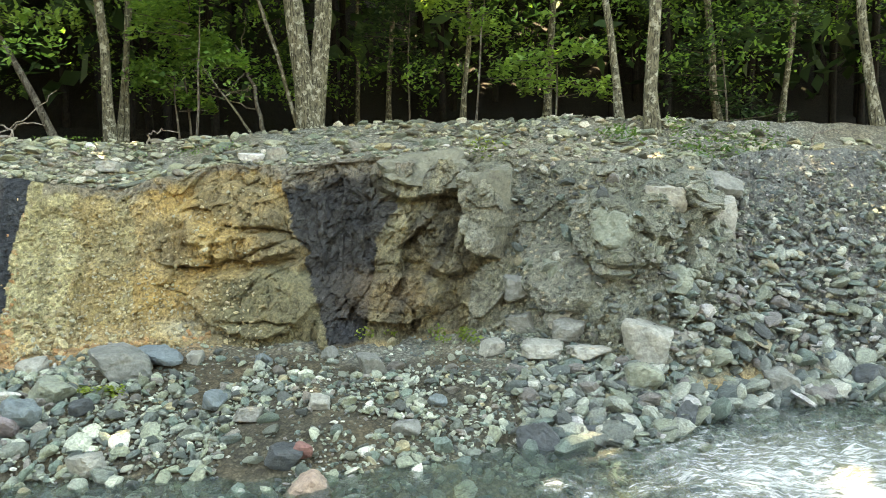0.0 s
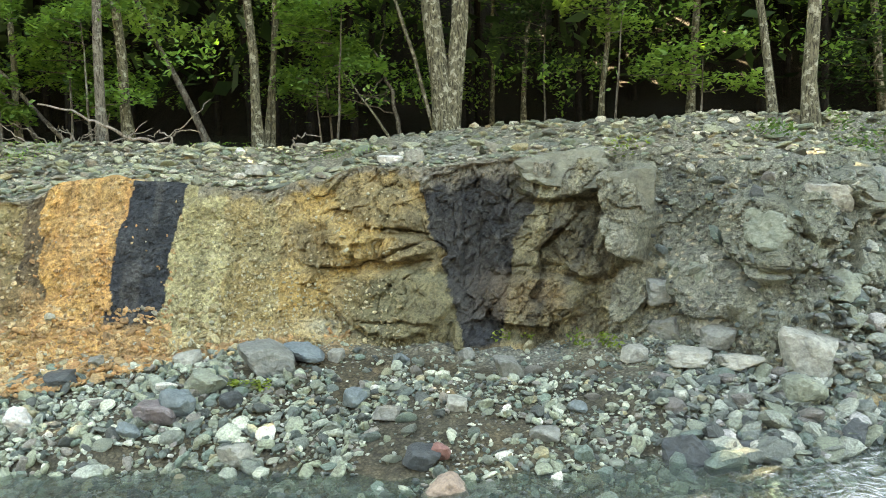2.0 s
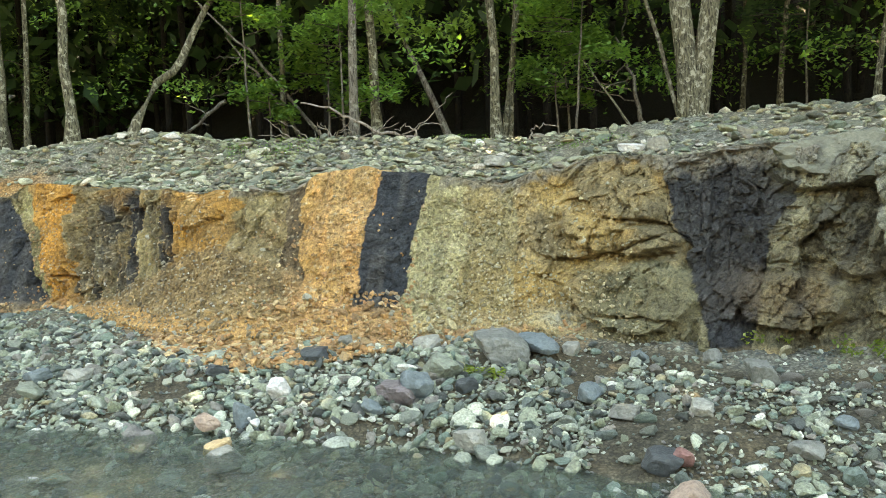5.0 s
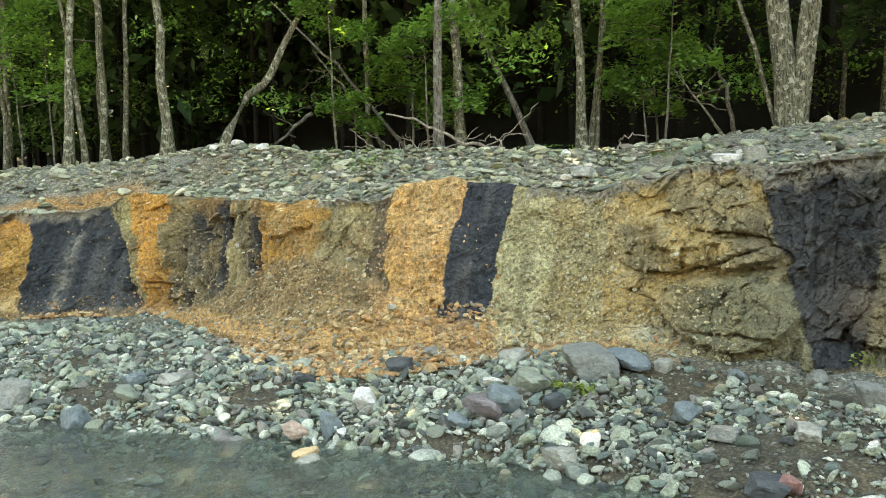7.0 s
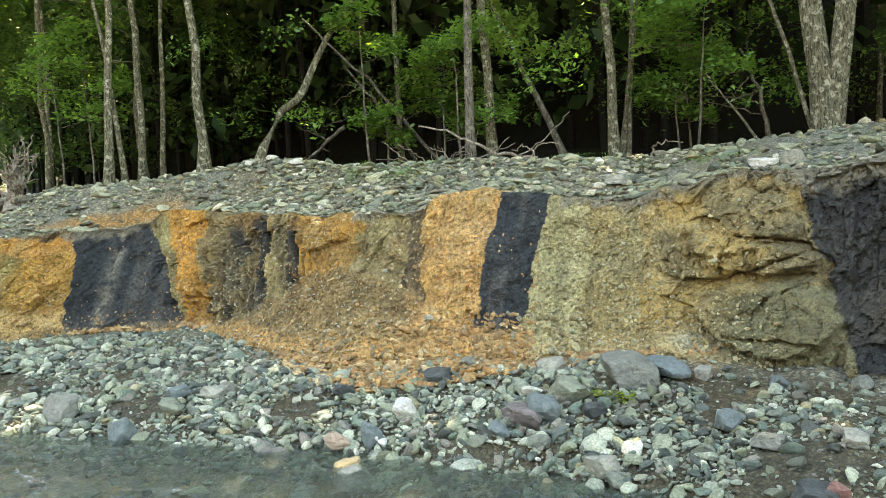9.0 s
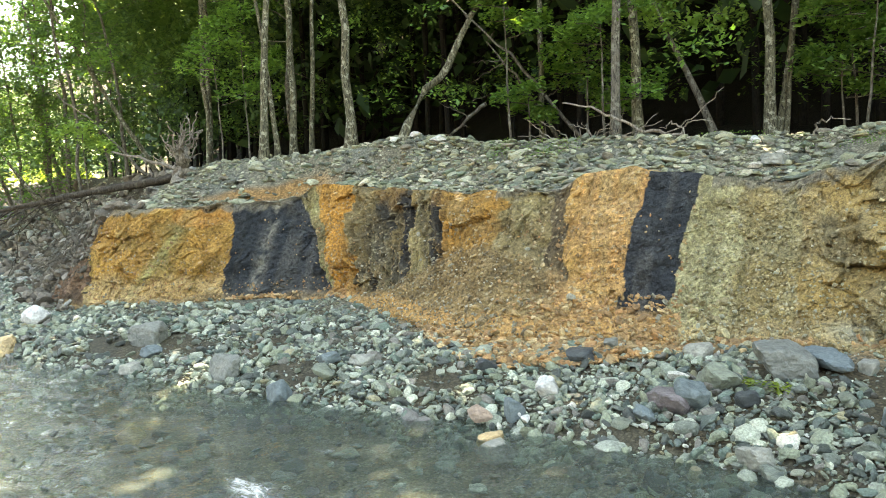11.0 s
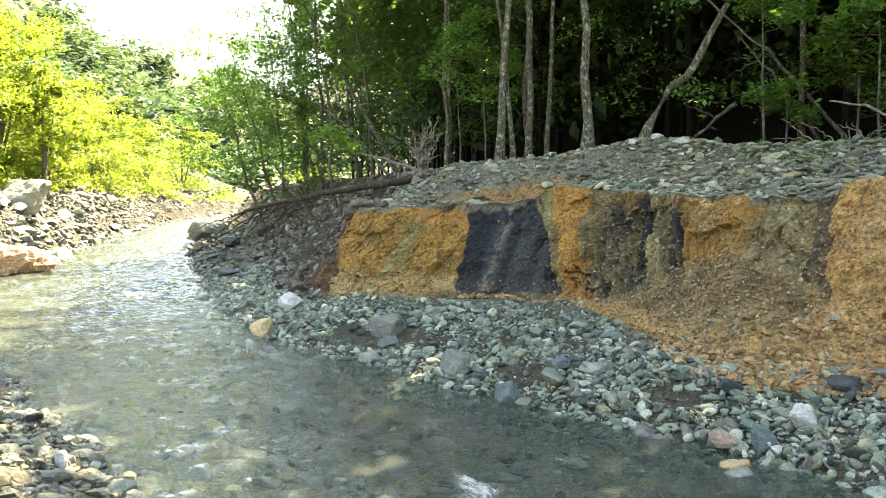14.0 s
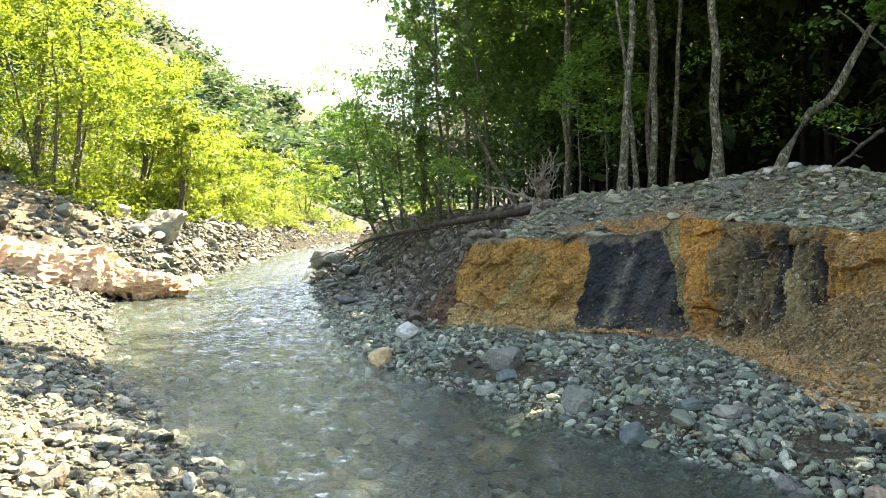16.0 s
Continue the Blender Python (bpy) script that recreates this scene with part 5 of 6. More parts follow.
# sunlit trees of the other bank, upstream
LEFT = dict(leaf=M_LEAF_LIGHT, bark=M_BARK_DARK, limbs=22, low=0.14, leaves=185, size=0.18, bend=0.12, group="sunlit trees upstream")
for k, (x, y, h, reach) in enumerate(((-36.7, -3.6, 8.5, 3.6), (-38.6, -5.2, 11, 4.0), (-42.7, 1.0, 6.0, 2.8), (-44.8, -1.2, 7.5, 3.2), (-41, -8.5, 12, 4.2), (-49, 0.6, 5.6, 2.8), (-53, 1.8, 5.2, 2.8), (-50, -3, 9, 3.8), (-58, 3.6, 5.0, 3.0), (-60, 3, 6, 3.2),
                                      (-33, -8.0, 10, 3.8), (-72, 9.5, 5.5, 3.4), (-66, 5.5, 6, 3.4), (-84, 14.5, 6.5, 3.8), (-58, -4, 11, 4.4), (-46, -6, 10, 4.0), (-37, -9.5, 12, 4.2))):
    own = make_tree("tree", "bright yellow-green leafy tree in the sun", x, y, float(ground_z(x, y)[0]), (0.02, 0.04), 0.13, h, 60 + k, reach=1.25 * reach, **LEFT)
    g = np.random.default_rng(400 + k)
    for q in range(2):
        v, f = tube(trunk_line(g.normal(0, 0.3), g.normal(0, 0.3), -0.2, (g.normal(0, 0.2), g.normal(0, 0.2)), 0.75 * h, 0.1, g, 10), np.linspace(0.10, 0.02, 10), 7, 0.15, 9)
        part("stem", mesh_from("stem", v, f, M_BARK_DARK, True), own)

# ---------- the wood behind: cedars and undergrowth ----------


def conifer(x, y, z, h, w, g, n=150):
    u = g.random(n) ** 0.75
    a = g.uniform(0, 2 * np.pi, n)
    rr = w * (1.02 - u) * np.sqrt(g.random(n)) * 1.05
    return np.stack([x + rr * np.cos(a), y + rr * np.sin(a), z + 0.08 * h + u * h * 0.95 - 0.25 * rr], 1)


g = np.random.default_rng(77)
close, distant, stems = [], [], []
for k in range(780):
    x, v_ = g.uniform(-80, 34), g.random() ** 1.5
    yc = float(curve_at(np.array([x]), CREST)[0])
    y = yc + 7.0 + 66 * v_
    z, h = float(ground_z(x, y)[0]), g.uniform(12, 19)
    if -8 < x < 2.5 and y < yc + 34 and g.random() < 0.45:
        continue
    if y < yc + 26:
        close.append(conifer(x, y, z + 0.2, h, h * 0.21, g, 390))
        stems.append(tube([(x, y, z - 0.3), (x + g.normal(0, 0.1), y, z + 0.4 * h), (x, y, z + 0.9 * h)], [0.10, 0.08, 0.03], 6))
    else:
        distant.append(conifer(x, y, z, h, h * 0.22, g, 150))
v, f = leaf_quads(np.concatenate(close), 0.57, g, 0.5, 0.4)
v2, f2 = leaf_quads(np.concatenate(distant), 1.0, g, 0.45, 0.35)
v, f = joined([(v, f), (v2, f2)])
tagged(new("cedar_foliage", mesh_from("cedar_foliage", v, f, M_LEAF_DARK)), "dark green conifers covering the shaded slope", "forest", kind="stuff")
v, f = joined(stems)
tagged(new("cedar_trunks", mesh_from("cedar_trunks", v, f, M_BARK_CEDAR_SHADE, True)), "conifer trunks painted near black for the wood's shade", "forest", kind="stuff")

# leaf roof of the wood, added mostly out of view to shade the bank
n = 120000
x = g.uniform(-48, 18, n)
yc = curve_at(x, CREST)
y = yc - np.where(x < -16, 4.0, 1.0) + 36 * g.random(n)
z = 3.0 + 6.2 + 6.5 * g.random(n) + 0.42 * np.clip(y - yc - 9, 0, 40)
# thinned behind the middle of the crest to let sun into the wood
keep = (vnoise(x * 0.35, y * 0.4, z * 0.3, seed=15) > -0.9) & ((x > -20) | (y > -0.36 * x + g.normal(0.5, 0.6, n))) & ((x < -8.0) | (x > 5.0) | (y < yc + 9) | (g.random(n) < 0.3))
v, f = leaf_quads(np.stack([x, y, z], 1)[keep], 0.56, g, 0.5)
tagged(new("canopy_shade_leaves", mesh_from("canopy_shade_leaves", v, f, M_LEAF_MID)), "leaf canopy added overhead to keep sun off the bank", "foliage", kind="stuff")

# leafy undergrowth and low branches among the trunks
P, Q = [], []
for k in range(760):
    x = g.uniform(-34, 12)
    yc = float(curve_at(np.array([x]), CREST)[0])
    y = yc + 0.9 + 7 * g.random()
    z = 3.0 + (1.1 + 5.5 * g.random())
    if -15.5 < x < -9.5 and g.random() < 0.6:
        continue
    if vnoise(np.array([x * 0.35]), np.array([z * 0.4]), seed=5)[0] < -0.05:
        continue
    a = g.uniform(0, 6.28)
    (P if x > -15 else Q).append(spray_points(np.array((x, y, z)), (math.cos(a), math.sin(a), 0), g.uniform(0.9, 2.0), g.uniform(0.4, 0.9), 150, g, 0.13))
for name, where, leaf, label in (("understorey_leaves", P, M_LEAF, "green leaf sprays among the trunks"), ("shaded_leaves", Q, M_LEAF_MID, "leaf sprays upstream, their green darkened for shade")):
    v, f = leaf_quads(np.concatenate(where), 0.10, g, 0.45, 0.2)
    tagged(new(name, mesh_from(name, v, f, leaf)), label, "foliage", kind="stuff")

# low leaves between the stems at the upstream edge of the wood
P = []
for k in range(60):
    x, az = g.uniform(-42, -25), g.uniform(68, 76)
    y = -x / math.tan(math.radians(az))
    z = float(ground_z(x, y)[0]) + g.uniform(0.3, 4.2)
    a = g.uniform(0, 6.28)
    P.append(spray_points(np.array((x, y, z)), (math.cos(a), math.sin(a), 0), g.uniform(1.2, 2.4), g.uniform(0.5, 1.1), 130, g, 0.16))
v, f = leaf_quads(np.concatenate(P), 0.15, g, 0.45, 0.2)
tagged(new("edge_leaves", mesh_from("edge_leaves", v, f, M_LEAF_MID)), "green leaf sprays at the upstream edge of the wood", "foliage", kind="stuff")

# bushes at the feet of the sunlit trees
P = []
for k in range(340):
    x = g.uniform(-95, -35) if k < 230 else g.uniform(-105, -57)
    yn = float(curve_at(np.array([x]), NEAR_SHORE)[0])
    y = yn - (3.2 if k < 230 else 0.8) - 7 * g.random() ** 1.3
    if x < -55 and g.random() < 0.4:
        y = float(curve_at(np.array([x]), FAR_SHORE)[0]) + 1.5 + 5 * g.random()
    r, h = g.uniform(0.5, 1.3), g.uniform(0.6, 2.0)
    n = int(170 * r)
    a, q = g.uniform(0, 6.28, n), np.sqrt(g.random(n)) * r
    P.append(np.stack([x + q * np.cos(a), y + q * np.sin(a), float(ground_z(x, y)[0]) + h * g.random(n) * (1.1 - (q / r) ** 2)], 1))
v, f = leaf_quads(np.concatenate(P), 0.2, g, 0.5)
tagged(new("bank_bushes", mesh_from("bank_bushes", v, f, M_LEAF_LIGHT)), "sunlit green bushes along the upstream bank", "bushes", kind="stuff")

# ---------- mountain upstream ----------


def mountain():
    az = np.radians(np.linspace(52, 150, 120))
    ridge = np.interp(np.degrees(az), [52, 68, 74, 79.4, 82.6, 88, 93.3, 100, 115, 150], [8, 5.0, 6.0, 7.3, 9.3, 11.9, 14.9, 17.8, 20.5, 22])
    u = np.linspace(0, 1.25, 60)
    d = 150 + 170 * u
    A, U = np.meshgrid(az, u, indexing='ij')
    D = 150 + 170 * U
    Z = 3 + (320 * np.tan(np.radians(ridge))[:, None] + 2) * np.where(U <= 1, U ** 0.9, 1 - (U - 1) * 1.5)
    Z = Z + 7 * fbm(A * 14, U * 5, seed=131) * np.clip(U * 4, 0, 1)
    X, Y = -np.sin(A) * D, np.cos(A) * D
    me = mesh_from("mountain", np.stack([X, Y, Z], -1).reshape(-1, 3), sheet_faces(*A.shape), M_GROUND, True)
    paint(me, "mineral", np.full((A.size, 3), (0.018, 0.04, 0.018)))
    ob = tagged(new("mountain", me), "wooded mountain side in hazy sun", "mountain", kind="structure")
    i = rng.integers(0, 95, 4600), rng.integers(0, 49, 4600)
    c = np.stack([X[i], Y[i], Z[i]], 1) + rng.normal(0, 2.0, (4600, 3)) * (1, 1, 0.2)
    p = (c[:, None, :] + rng.normal(0, 1, (4600, 16, 3)) * np.array((1.7, 1.7, 1.1)) + np.array((0, 0, 2.0))).reshape(-1, 3)
    v, f = leaf_quads(p, 2.0, rng, 0.35)
    tagged(new("mountain_woods", mesh_from("mountain_woods", v, f, M_LEAF_HAZE)), "sunlit broadleaf woods on the mountain", "forest", kind="stuff")


mountain()

# ---------- leafy saplings in front of the dark wood ----------


def sapling(x, y, z, w, h, leaf, seed, layers=6, leaves=170, size=0.10, label="leafy sapling with flat layers of green leaves"):
    """A thin stem that carries flat layers of leaves round (x, y, z)."""
    g = np.random.default_rng(seed)
    root = tagged(new("sapling"), label, "tree", "saplings at the wood's edge")
    base = float(ground_z(x, y)[0])
    root.location = (x, y, base)
    H = z - base
    v, f = tube(trunk_line(0, 0, -0.15, (g.normal(0, 0.04), g.normal(0, 0.04)), H + h * 0.5, 0.04, g, 9), np.linspace(0.028, 0.008, 9), 6)
    part("trunk", mesh_from("trunk", v, f, M_BARK_DARK, True), root)
    leafy = []
    for k in range(layers):
        a = 2 * np.pi * (k + g.random() * 0.6) / layers
        zz = H + (k / max(layers - 1, 1) - 0.5) * h
        way = np.array((math.cos(a), math.sin(a), 0.12))
        L = 0.5 * w * g.uniform(0.75, 1.1)
        q = np.linspace(0, 1, 5)[:, None]
        v, f = tube(np.array((0, 0, zz - 0.15)) + way * L * q + g.normal(0, 0.03, (5, 3)) * q, np.linspace(0.011, 0.004, 5), 4)
        part("limb", mesh_from("limb", v, f, M_BARK_DARK, True), root)
        leafy.append(spray_points(np.array((0, 0, zz)), way, L, L * 0.5, leaves, g, 0.06))
        leafy.append(spray_points(np.array((0, 0, zz)) + way * L * 0.4, way + g.normal(0, 0.6, 3) * (1, 1, 0), L * 0.7, L * 0.4, leaves, g, 0.06))
    v, f = leaf_quads(np.concatenate(leafy), size, g, 0.35, 0.15)
    part("crown", mesh_from("crown", v, f, leaf), root)


for k, (x, y, z, w, h, bright) in enumerate(((1.87, 12.9, 3.95, 2.3, 0.55, 2), (0.52, 13.5, 5.2, 2.2, 0.8, 2), (-3.99, 12.4, 4.7, 1.9, 1.1, 1), (-4.5, 13.2, 3.95, 1.6, 0.7, 1), (-0.7, 16, 5.2, 2.6, 1.4, 0), (5.2, 14.1, 4.1, 3.0, 1.6, 0),
                                             (-8.5, 12.0, 4.4, 2.0, 1.6, 1), (-9.3, 11.3, 3.75, 1.3, 0.5, 1), (-7.8, 11.5, 4.5, 2.0, 1.5, 1), (-9.4, 10.9, 5.4, 1.6, 0.7, 1), (-4.45, 13.7, 5.1, 1.9, 1.1, 1), (-16.1, 9.6, 5.7, 2.4, 1.2, 1),
                                             (-21.2, 7.9, 3.9, 1.9, 0.5, 2), (-16.6, 9.2, 5.1, 2.6, 1.2, 1))):
    sapling(x, y, z, w, h, (M_LEAF_DARK, M_LEAF, M_LEAF_BRIGHT)[bright], 200 + k, layers=7 if h > 0.9 else 5, size=0.11)

# ---------- boulders, one by one ----------


def bare_z(x, y):
    return float(ground_z(x, y)[0] + 0.05 * fbm(np.array([x * 0.9]), np.array([y * 0.9]), seed=3)[0])


WORDS = {"blue": "bluish-grey rounded boulder on the shingle", "grey": "grey weathered boulder on the shingle", "green": "greenish-grey boulder on the shingle", "dark": "dark wet boulder at the water's edge", "red": "dark red rounded stone at the water's edge",
         "pale": "pale grey angular block on the bank", "white": "whitish smooth stone among grey gravel", "pink": "pinkish-brown stone at the water's edge", "purple": "purplish-grey jagged boulder on the shingle", "ochre": "tan stone in the shallow water"}


def boulder(tone, x, y, rx, rz, seed, z=None, words=""):
    blocky = tone in ("pale", "purple", "grey", "olive")
    p, f = stone_shape(4 if rx > 0.13 else 3, seed, planes=13 if blocky else 12, sharp=30 if blocky else 22, flat=1.0, square=blocky)
    p = p / np.abs(p).max(0)
    g = np.random.default_rng(seed)
    a = g.uniform(-0.5, 0.5)
    p = p * np.array((rx, rx * g.uniform(0.7, 0.95), rz))
    me = mesh_from("boulder", p, f, M_ROCK[tone], False)
    ob = tagged(new("boulder", me), words or WORDS[tone], "boulder", "" if words else "boulders of the beach")
    ob.matrix_world = pose(x, y, (bare_z(x, y) if z is None else z) + rz * 0.72, g.normal(0, 5), g.normal(0, 5), math.degrees(a))
    return ob


BOULDERS = {
    "blue": [(-2.89, 7.53, 0.27, 0.12), (-2.10, 6.59, 0.14, 0.11), (-1.90, 7.65, 0.10, 0.07), (-0.12, 6.64, 0.10, 0.07), (-3.58, 6.20, 0.17, 0.17), (3.95, 7.78, 0.18, 0.16), (-4.98, 5.39, 0.14, 0.14), (-3.83, 5.81, 0.10, 0.09), (-7.61, 5.25, 0.15, 0.10), (-7.53, 4.55, 0.20, 0.15), (-10.32, 4.40, 0.19, 0.12)],
    "grey": [(-3.18, 7.25, 0.30, 0.18), (-1.72, 6.35, 0.15, 0.07), (-0.75, 7.28, 0.16, 0.12), (1.25, 7.96, 0.28, 0.26), (0.78, 8.14, 0.19, 0.14), (1.23, 7.70, 0.18, 0.16), (-0.37, 6.17, 0.13, 0.08), (-1.23, 7.76, 0.09, 0.08), (2.06, 7.36, 0.15, 0.09), (3.28, 7.38, 0.20, 0.15), (-8.58, 4.53, 0.26, 0.16), (-4.95, 7.09, 0.09, 0.08), (-11.14, 4.73, 0.27, 0.18), (-23.22, 2.80, 0.39, 0.20), (-18.69, 3.5, 0.29, 0.14), (-38, 7.4, 1.0, 0.6)],
    "green": [(-3.60, 6.65, 0.25, 0.17), (1.76, 6.96, 0.24, 0.15), (2.67, 7.46, 0.28, 0.19), (-7.36, 5.0, 0.17, 0.10)],
    "dark": [(-1.32, 5.71, 0.16, 0.11), (0.77, 6.15, 0.23, 0.14), (-3.22, 6.39, 0.13, 0.09), (3.57, 7.98, 0.16, 0.12), (2.09, 6.60, 0.12, 0.16), (1.17, 6.29, 0.14, 0.07), (4.24, 7.51, 0.18, 0.13), (-5.84, 6.00, 0.14, 0.08), (-5.07, 6.73, 0.21, 0.08), (-21.32, 4.71, 0.36, 0.17)],
    "red": [(-1.15, 5.75, 0.08, 0.10)],
    "pale": [(0.45, 7.73, 0.14, 0.09), (0.91, 7.46, 0.22, 0.10), (1.37, 7.39, 0.25, 0.09), (1.99, 7.44, 0.28, 0.25), (2.37, 7.49, 0.19, 0.19), (-2.12, 9.67, 0.15, 0.11), (-1.16, 10.13, 0.14, 0.05), (4.50, 8.41, 0.14, 0.10), (-0.79, 5.52, 0.09, 0.05), (-2.60, 7.69, 0.10, 0.08), (-4.07, 7.37, 0.17, 0.11), (-1.14, 6.50, 0.10, 0.06), (-2.80, 5.67, 0.15, 0.09), (-7.25, 5.5, 0.15, 0.09), (-4.78, 4.93, 0.17, 0.14), (-4.24, 9.69, 0.16, 0.08), (-10.15, 4.05, 0.15, 0.08), (-36.0, 0.0, 0.98, 0.8)],
    "white": [(-2.41, 9.60, 0.17, 0.08), (-4.03, 8.96, 0.14, 0.07), (-4.85, 5.82, 0.14, 0.15), (-4.66, 10.14, 0.09, 0.05), (-4.82, 5.40, 0.06, 0.06), (-14.08, 4.16, 0.28, 0.2), (-10.9, 9.35, 0.12, 0.08), (-10.57, 9.62, 0.13, 0.07), (-10.00, 9.62, 0.16, 0.09), (-4.95, 5.41, 0.07, 0.06), (-37.8, -1.7, 0.45, 0.36), (-34.0, -0.8, 0.5, 0.28), (-41.7, 9.2, 0.6, 0.3), (-7.19, 0.22, 0.07, 0.09)],
    "pink": [(-1.05, 5.40, 0.20, 0.14), (-5.26, 5.28, 0.16, 0.10), (-6.51, -0.65, 0.11, 0.08)],
    "purple": [(-3.76, 6.15, 0.21, 0.13)],
    "ochre": [(-9.5, 2.24, 0.2, 0.12), (-9.2, 1.78, 0.17, 0.10), (-8.15, 1.56, 0.22, 0.12), (-8.25, 1.29, 0.2, 0.10), (-8.4, 3.26, 0.2, 0.12), (-4.91, 5.04, 0.16, 0.11), (-13.13, 3.40, 0.31, 0.17), (-8.81, 1.01, 0.18, 0.16), (-10.07, 2.28, 0.18, 0.16)],
}
seed = 900
for tone, places in BOULDERS.items():
    for x, y, rx, rz in places:
        seed += 1
        boulder(tone, x, y, rx, rz, seed)

# blocks and ledges that stand out of the slope downstream
for tone, x, y, z, rx, rz, words in (("pale", 2.95, 8.60, 1.68, 0.32, 0.42, "upright pale rock stump in the silty slope"), ("grey", 3.05, 8.88, 2.08, 0.40, 0.18, "rounded grey rock capping a pale stump"), ("green", 1.18, 8.05, 1.2, 0.22, 0.24, ""), ("grey", 0.76, 8.15, 1.05, 0.18, 0.15, ""),
                                     ("pale", 1.22, 7.86, 0.78, 0.21, 0.16, ""), ("green", 1.85, 7.80, 1.66, 0.38, 0.30, "broad pale greenish rock face in the slope"), ("pale", 2.3, 8.05, 1.95, 0.24, 0.16, ""), ("grey", 1.5, 8.0, 0.95, 0.15, 0.13, ""),
                                     ("green", 2.35, 7.70, 1.15, 0.22, 0.17, ""), ("olive", -0.28, 9.05, 2.28, 0.56, 0.30, "large smooth greenish rock dome in the bank"), ("olive", 0.48, 8.55, 1.93, 0.27, 0.46, "upright greenish rock slab in the bank")):
    seed += 1
    boulder(tone, x, y, rx, rz, seed, z - 0.72 * rz, words or "angular weathered block lodged in the slope")

# cobbles that can be told apart on the beach
cobbles = []
for k in range(14):
    p, f = stone_shape(3, 500 + k, planes=8 + k % 4, sharp=60 + 12 * (k % 7), flat=0.6)
    cobbles.append(mesh_from("river_stone", p, f, M_STONE_ONE, False))
taken = [(x, y, rx) for v in BOULDERS.values() for x, y, rx, _ in v]
made = 0
while made < 270:
    x = rng.uniform(-12.5, 3.2)
    yw, yf = (float(curve_at(np.array([x]), k)[0]) for k in (FAR_SHORE, FOOT))
    y = yw - 0.1 + (max(yf, yw + 0.3) - 0.45 - yw) * rng.random()
    r = float(np.clip(0.052 * math.exp(rng.normal(0, 0.3)), 0.036, 0.11))
    if any(math.hypot(x - a, y - b) < r + 0.8 * c for a, b, c in taken):
        continue
    taken.append((x, y, r))
    ob = tagged(new("river_stone", cobbles[made % 14]), "worn grey river stone on the shingle beach", "stone", "river stones of the beach")
    ob.matrix_world = pose(x, y, bare_z(x, y) + 0.35 * r, rng.normal(0, 12), rng.normal(0, 12), rng.uniform(0, 360)) @ Matrix.Scale(r, 4)
    made += 1

# ---------- pinkish outcrop on the near bank upstream ----------
M_OUTCROP = plain_stone("pink_outcrop", (0.52, 0.35, 0.23), 0.85)
lumps = []
for k, (dy, dx, rx, ry, rz, h) in enumerate(((-2.6, -0.6, 1.6, 1.9, 1.0, 0.9), (-1.1, 0.0, 1.2, 1.3, 0.75, 0.7), (0.1, 0.2, 1.0, 1.1, 0.5, 0.35), (0.9, 0.4, 0.6, 0.7, 0.28, 0.2), (-4.4, -1.0, 1.8, 1.6, 1.1, 1.0))):
    p, f = stone_shape(5, 700 + k, planes=26, sharp=22, flat=1.0)
    p = p / np.abs(p).max(0) * np.array((rx, ry, rz))
    p += 0.17 * fbm(p[:, 0] * 2.2 + k, p[:, 1] * 4.0, p[:, 2] * 1.3, seed=141)[:, None] * p / np.linalg.norm(p, axis=1, keepdims=True)
    p += (0.10 * fbm(p[:, 0] * 1.5 + k, p[:, 1] * 9.0, p[:, 2] * 2.0, seed=143) + 0.04 * fbm(p[:, 0] * 9, p[:, 1] * 12, p[:, 2] * 9, seed=145))[:, None] * p / np.linalg.norm(p, axis=1, keepdims=True)
    lumps.append((p + np.array((dx, dy, h)), f))
outcrop = tagged(new("rock_outcrop"), "pinkish-orange rock outcrop lit by the sun beside the river", "rock")
outcrop.location = (-27.4, -0.6, 0.15)
for v, f in lumps:
    part("rock_block", mesh_from("rock_block", v, f, M_OUTCROP), outcrop)

# ---------- driftwood and roots ----------


def stick(points, r0, r1, seed=0, sides=6):
    P = np.asarray(points, float)
    t = np.linspace(0, 1, len(P))
    u = np.linspace(0, 1, 4 * len(P))
    Q = np.stack([np.interp(u, t, P[:, k]) for k in range(3)], 1)
    g = np.random.default_rng(seed)
    Q[1:-1] += g.normal(0, 0.012 + 0.25 * r0, (len(Q) - 2, 3))
    return tube(Q, np.linspace(r0, r1, len(Q)), sides, 0.2, seed)


def wood_thing(name, pieces, label, material, group=""):
    at = np.concatenate([p[0] for p in pieces]).mean(0)
    root = tagged(new(name), label, "driftwood", group)
    root.location = at
    for word, group_of in pieces_by_word(pieces):
        v, f = joined(group_of)
        part(word, mesh_from(word, v - at, f, material, True), root)
    return root


def pieces_by_word(pieces):
    return [("stem", pieces[:1])] + [("twig", [p]) for p in pieces[1:]]


log = [stick([(-19.0, 4.6, 1.98), (-18.2, 5.4, 2.2), (-17.2, 6.3, 2.42), (-16.3, 7.1, 2.58), (-15.5, 7.75, 2.72)], 0.04, 0.105, 1, 9)]
g = np.random.default_rng(5)
for k in range(18):
    u = 0.6 * (k / 18) ** 1.3
    p0 = np.array((-19.0, 4.6, 1.98)) + u * np.array((3.5, 3.15, 0.72))
    d = np.array((g.normal(-0.5, 0.4), g.normal(-0.6, 0.3), g.normal(-0.5, 0.35)))
    if u < 0.2:
        d = np.array((g.normal(-0.7, 0.5), g.normal(-0.7, 0.5), g.normal(-0.4, 0.4)))
    log.append(stick([p0, p0 + 0.4 * d, p0 + 0.8 * d + g.normal(0, 0.1, 3), p0 + 1.25 * d + g.normal(0, 0.15, 3)], 0.018, 0.005, k))
wood_thing("fallen_log", log, "long dark weathered log with twigs over the bank's edge", M_LOG)

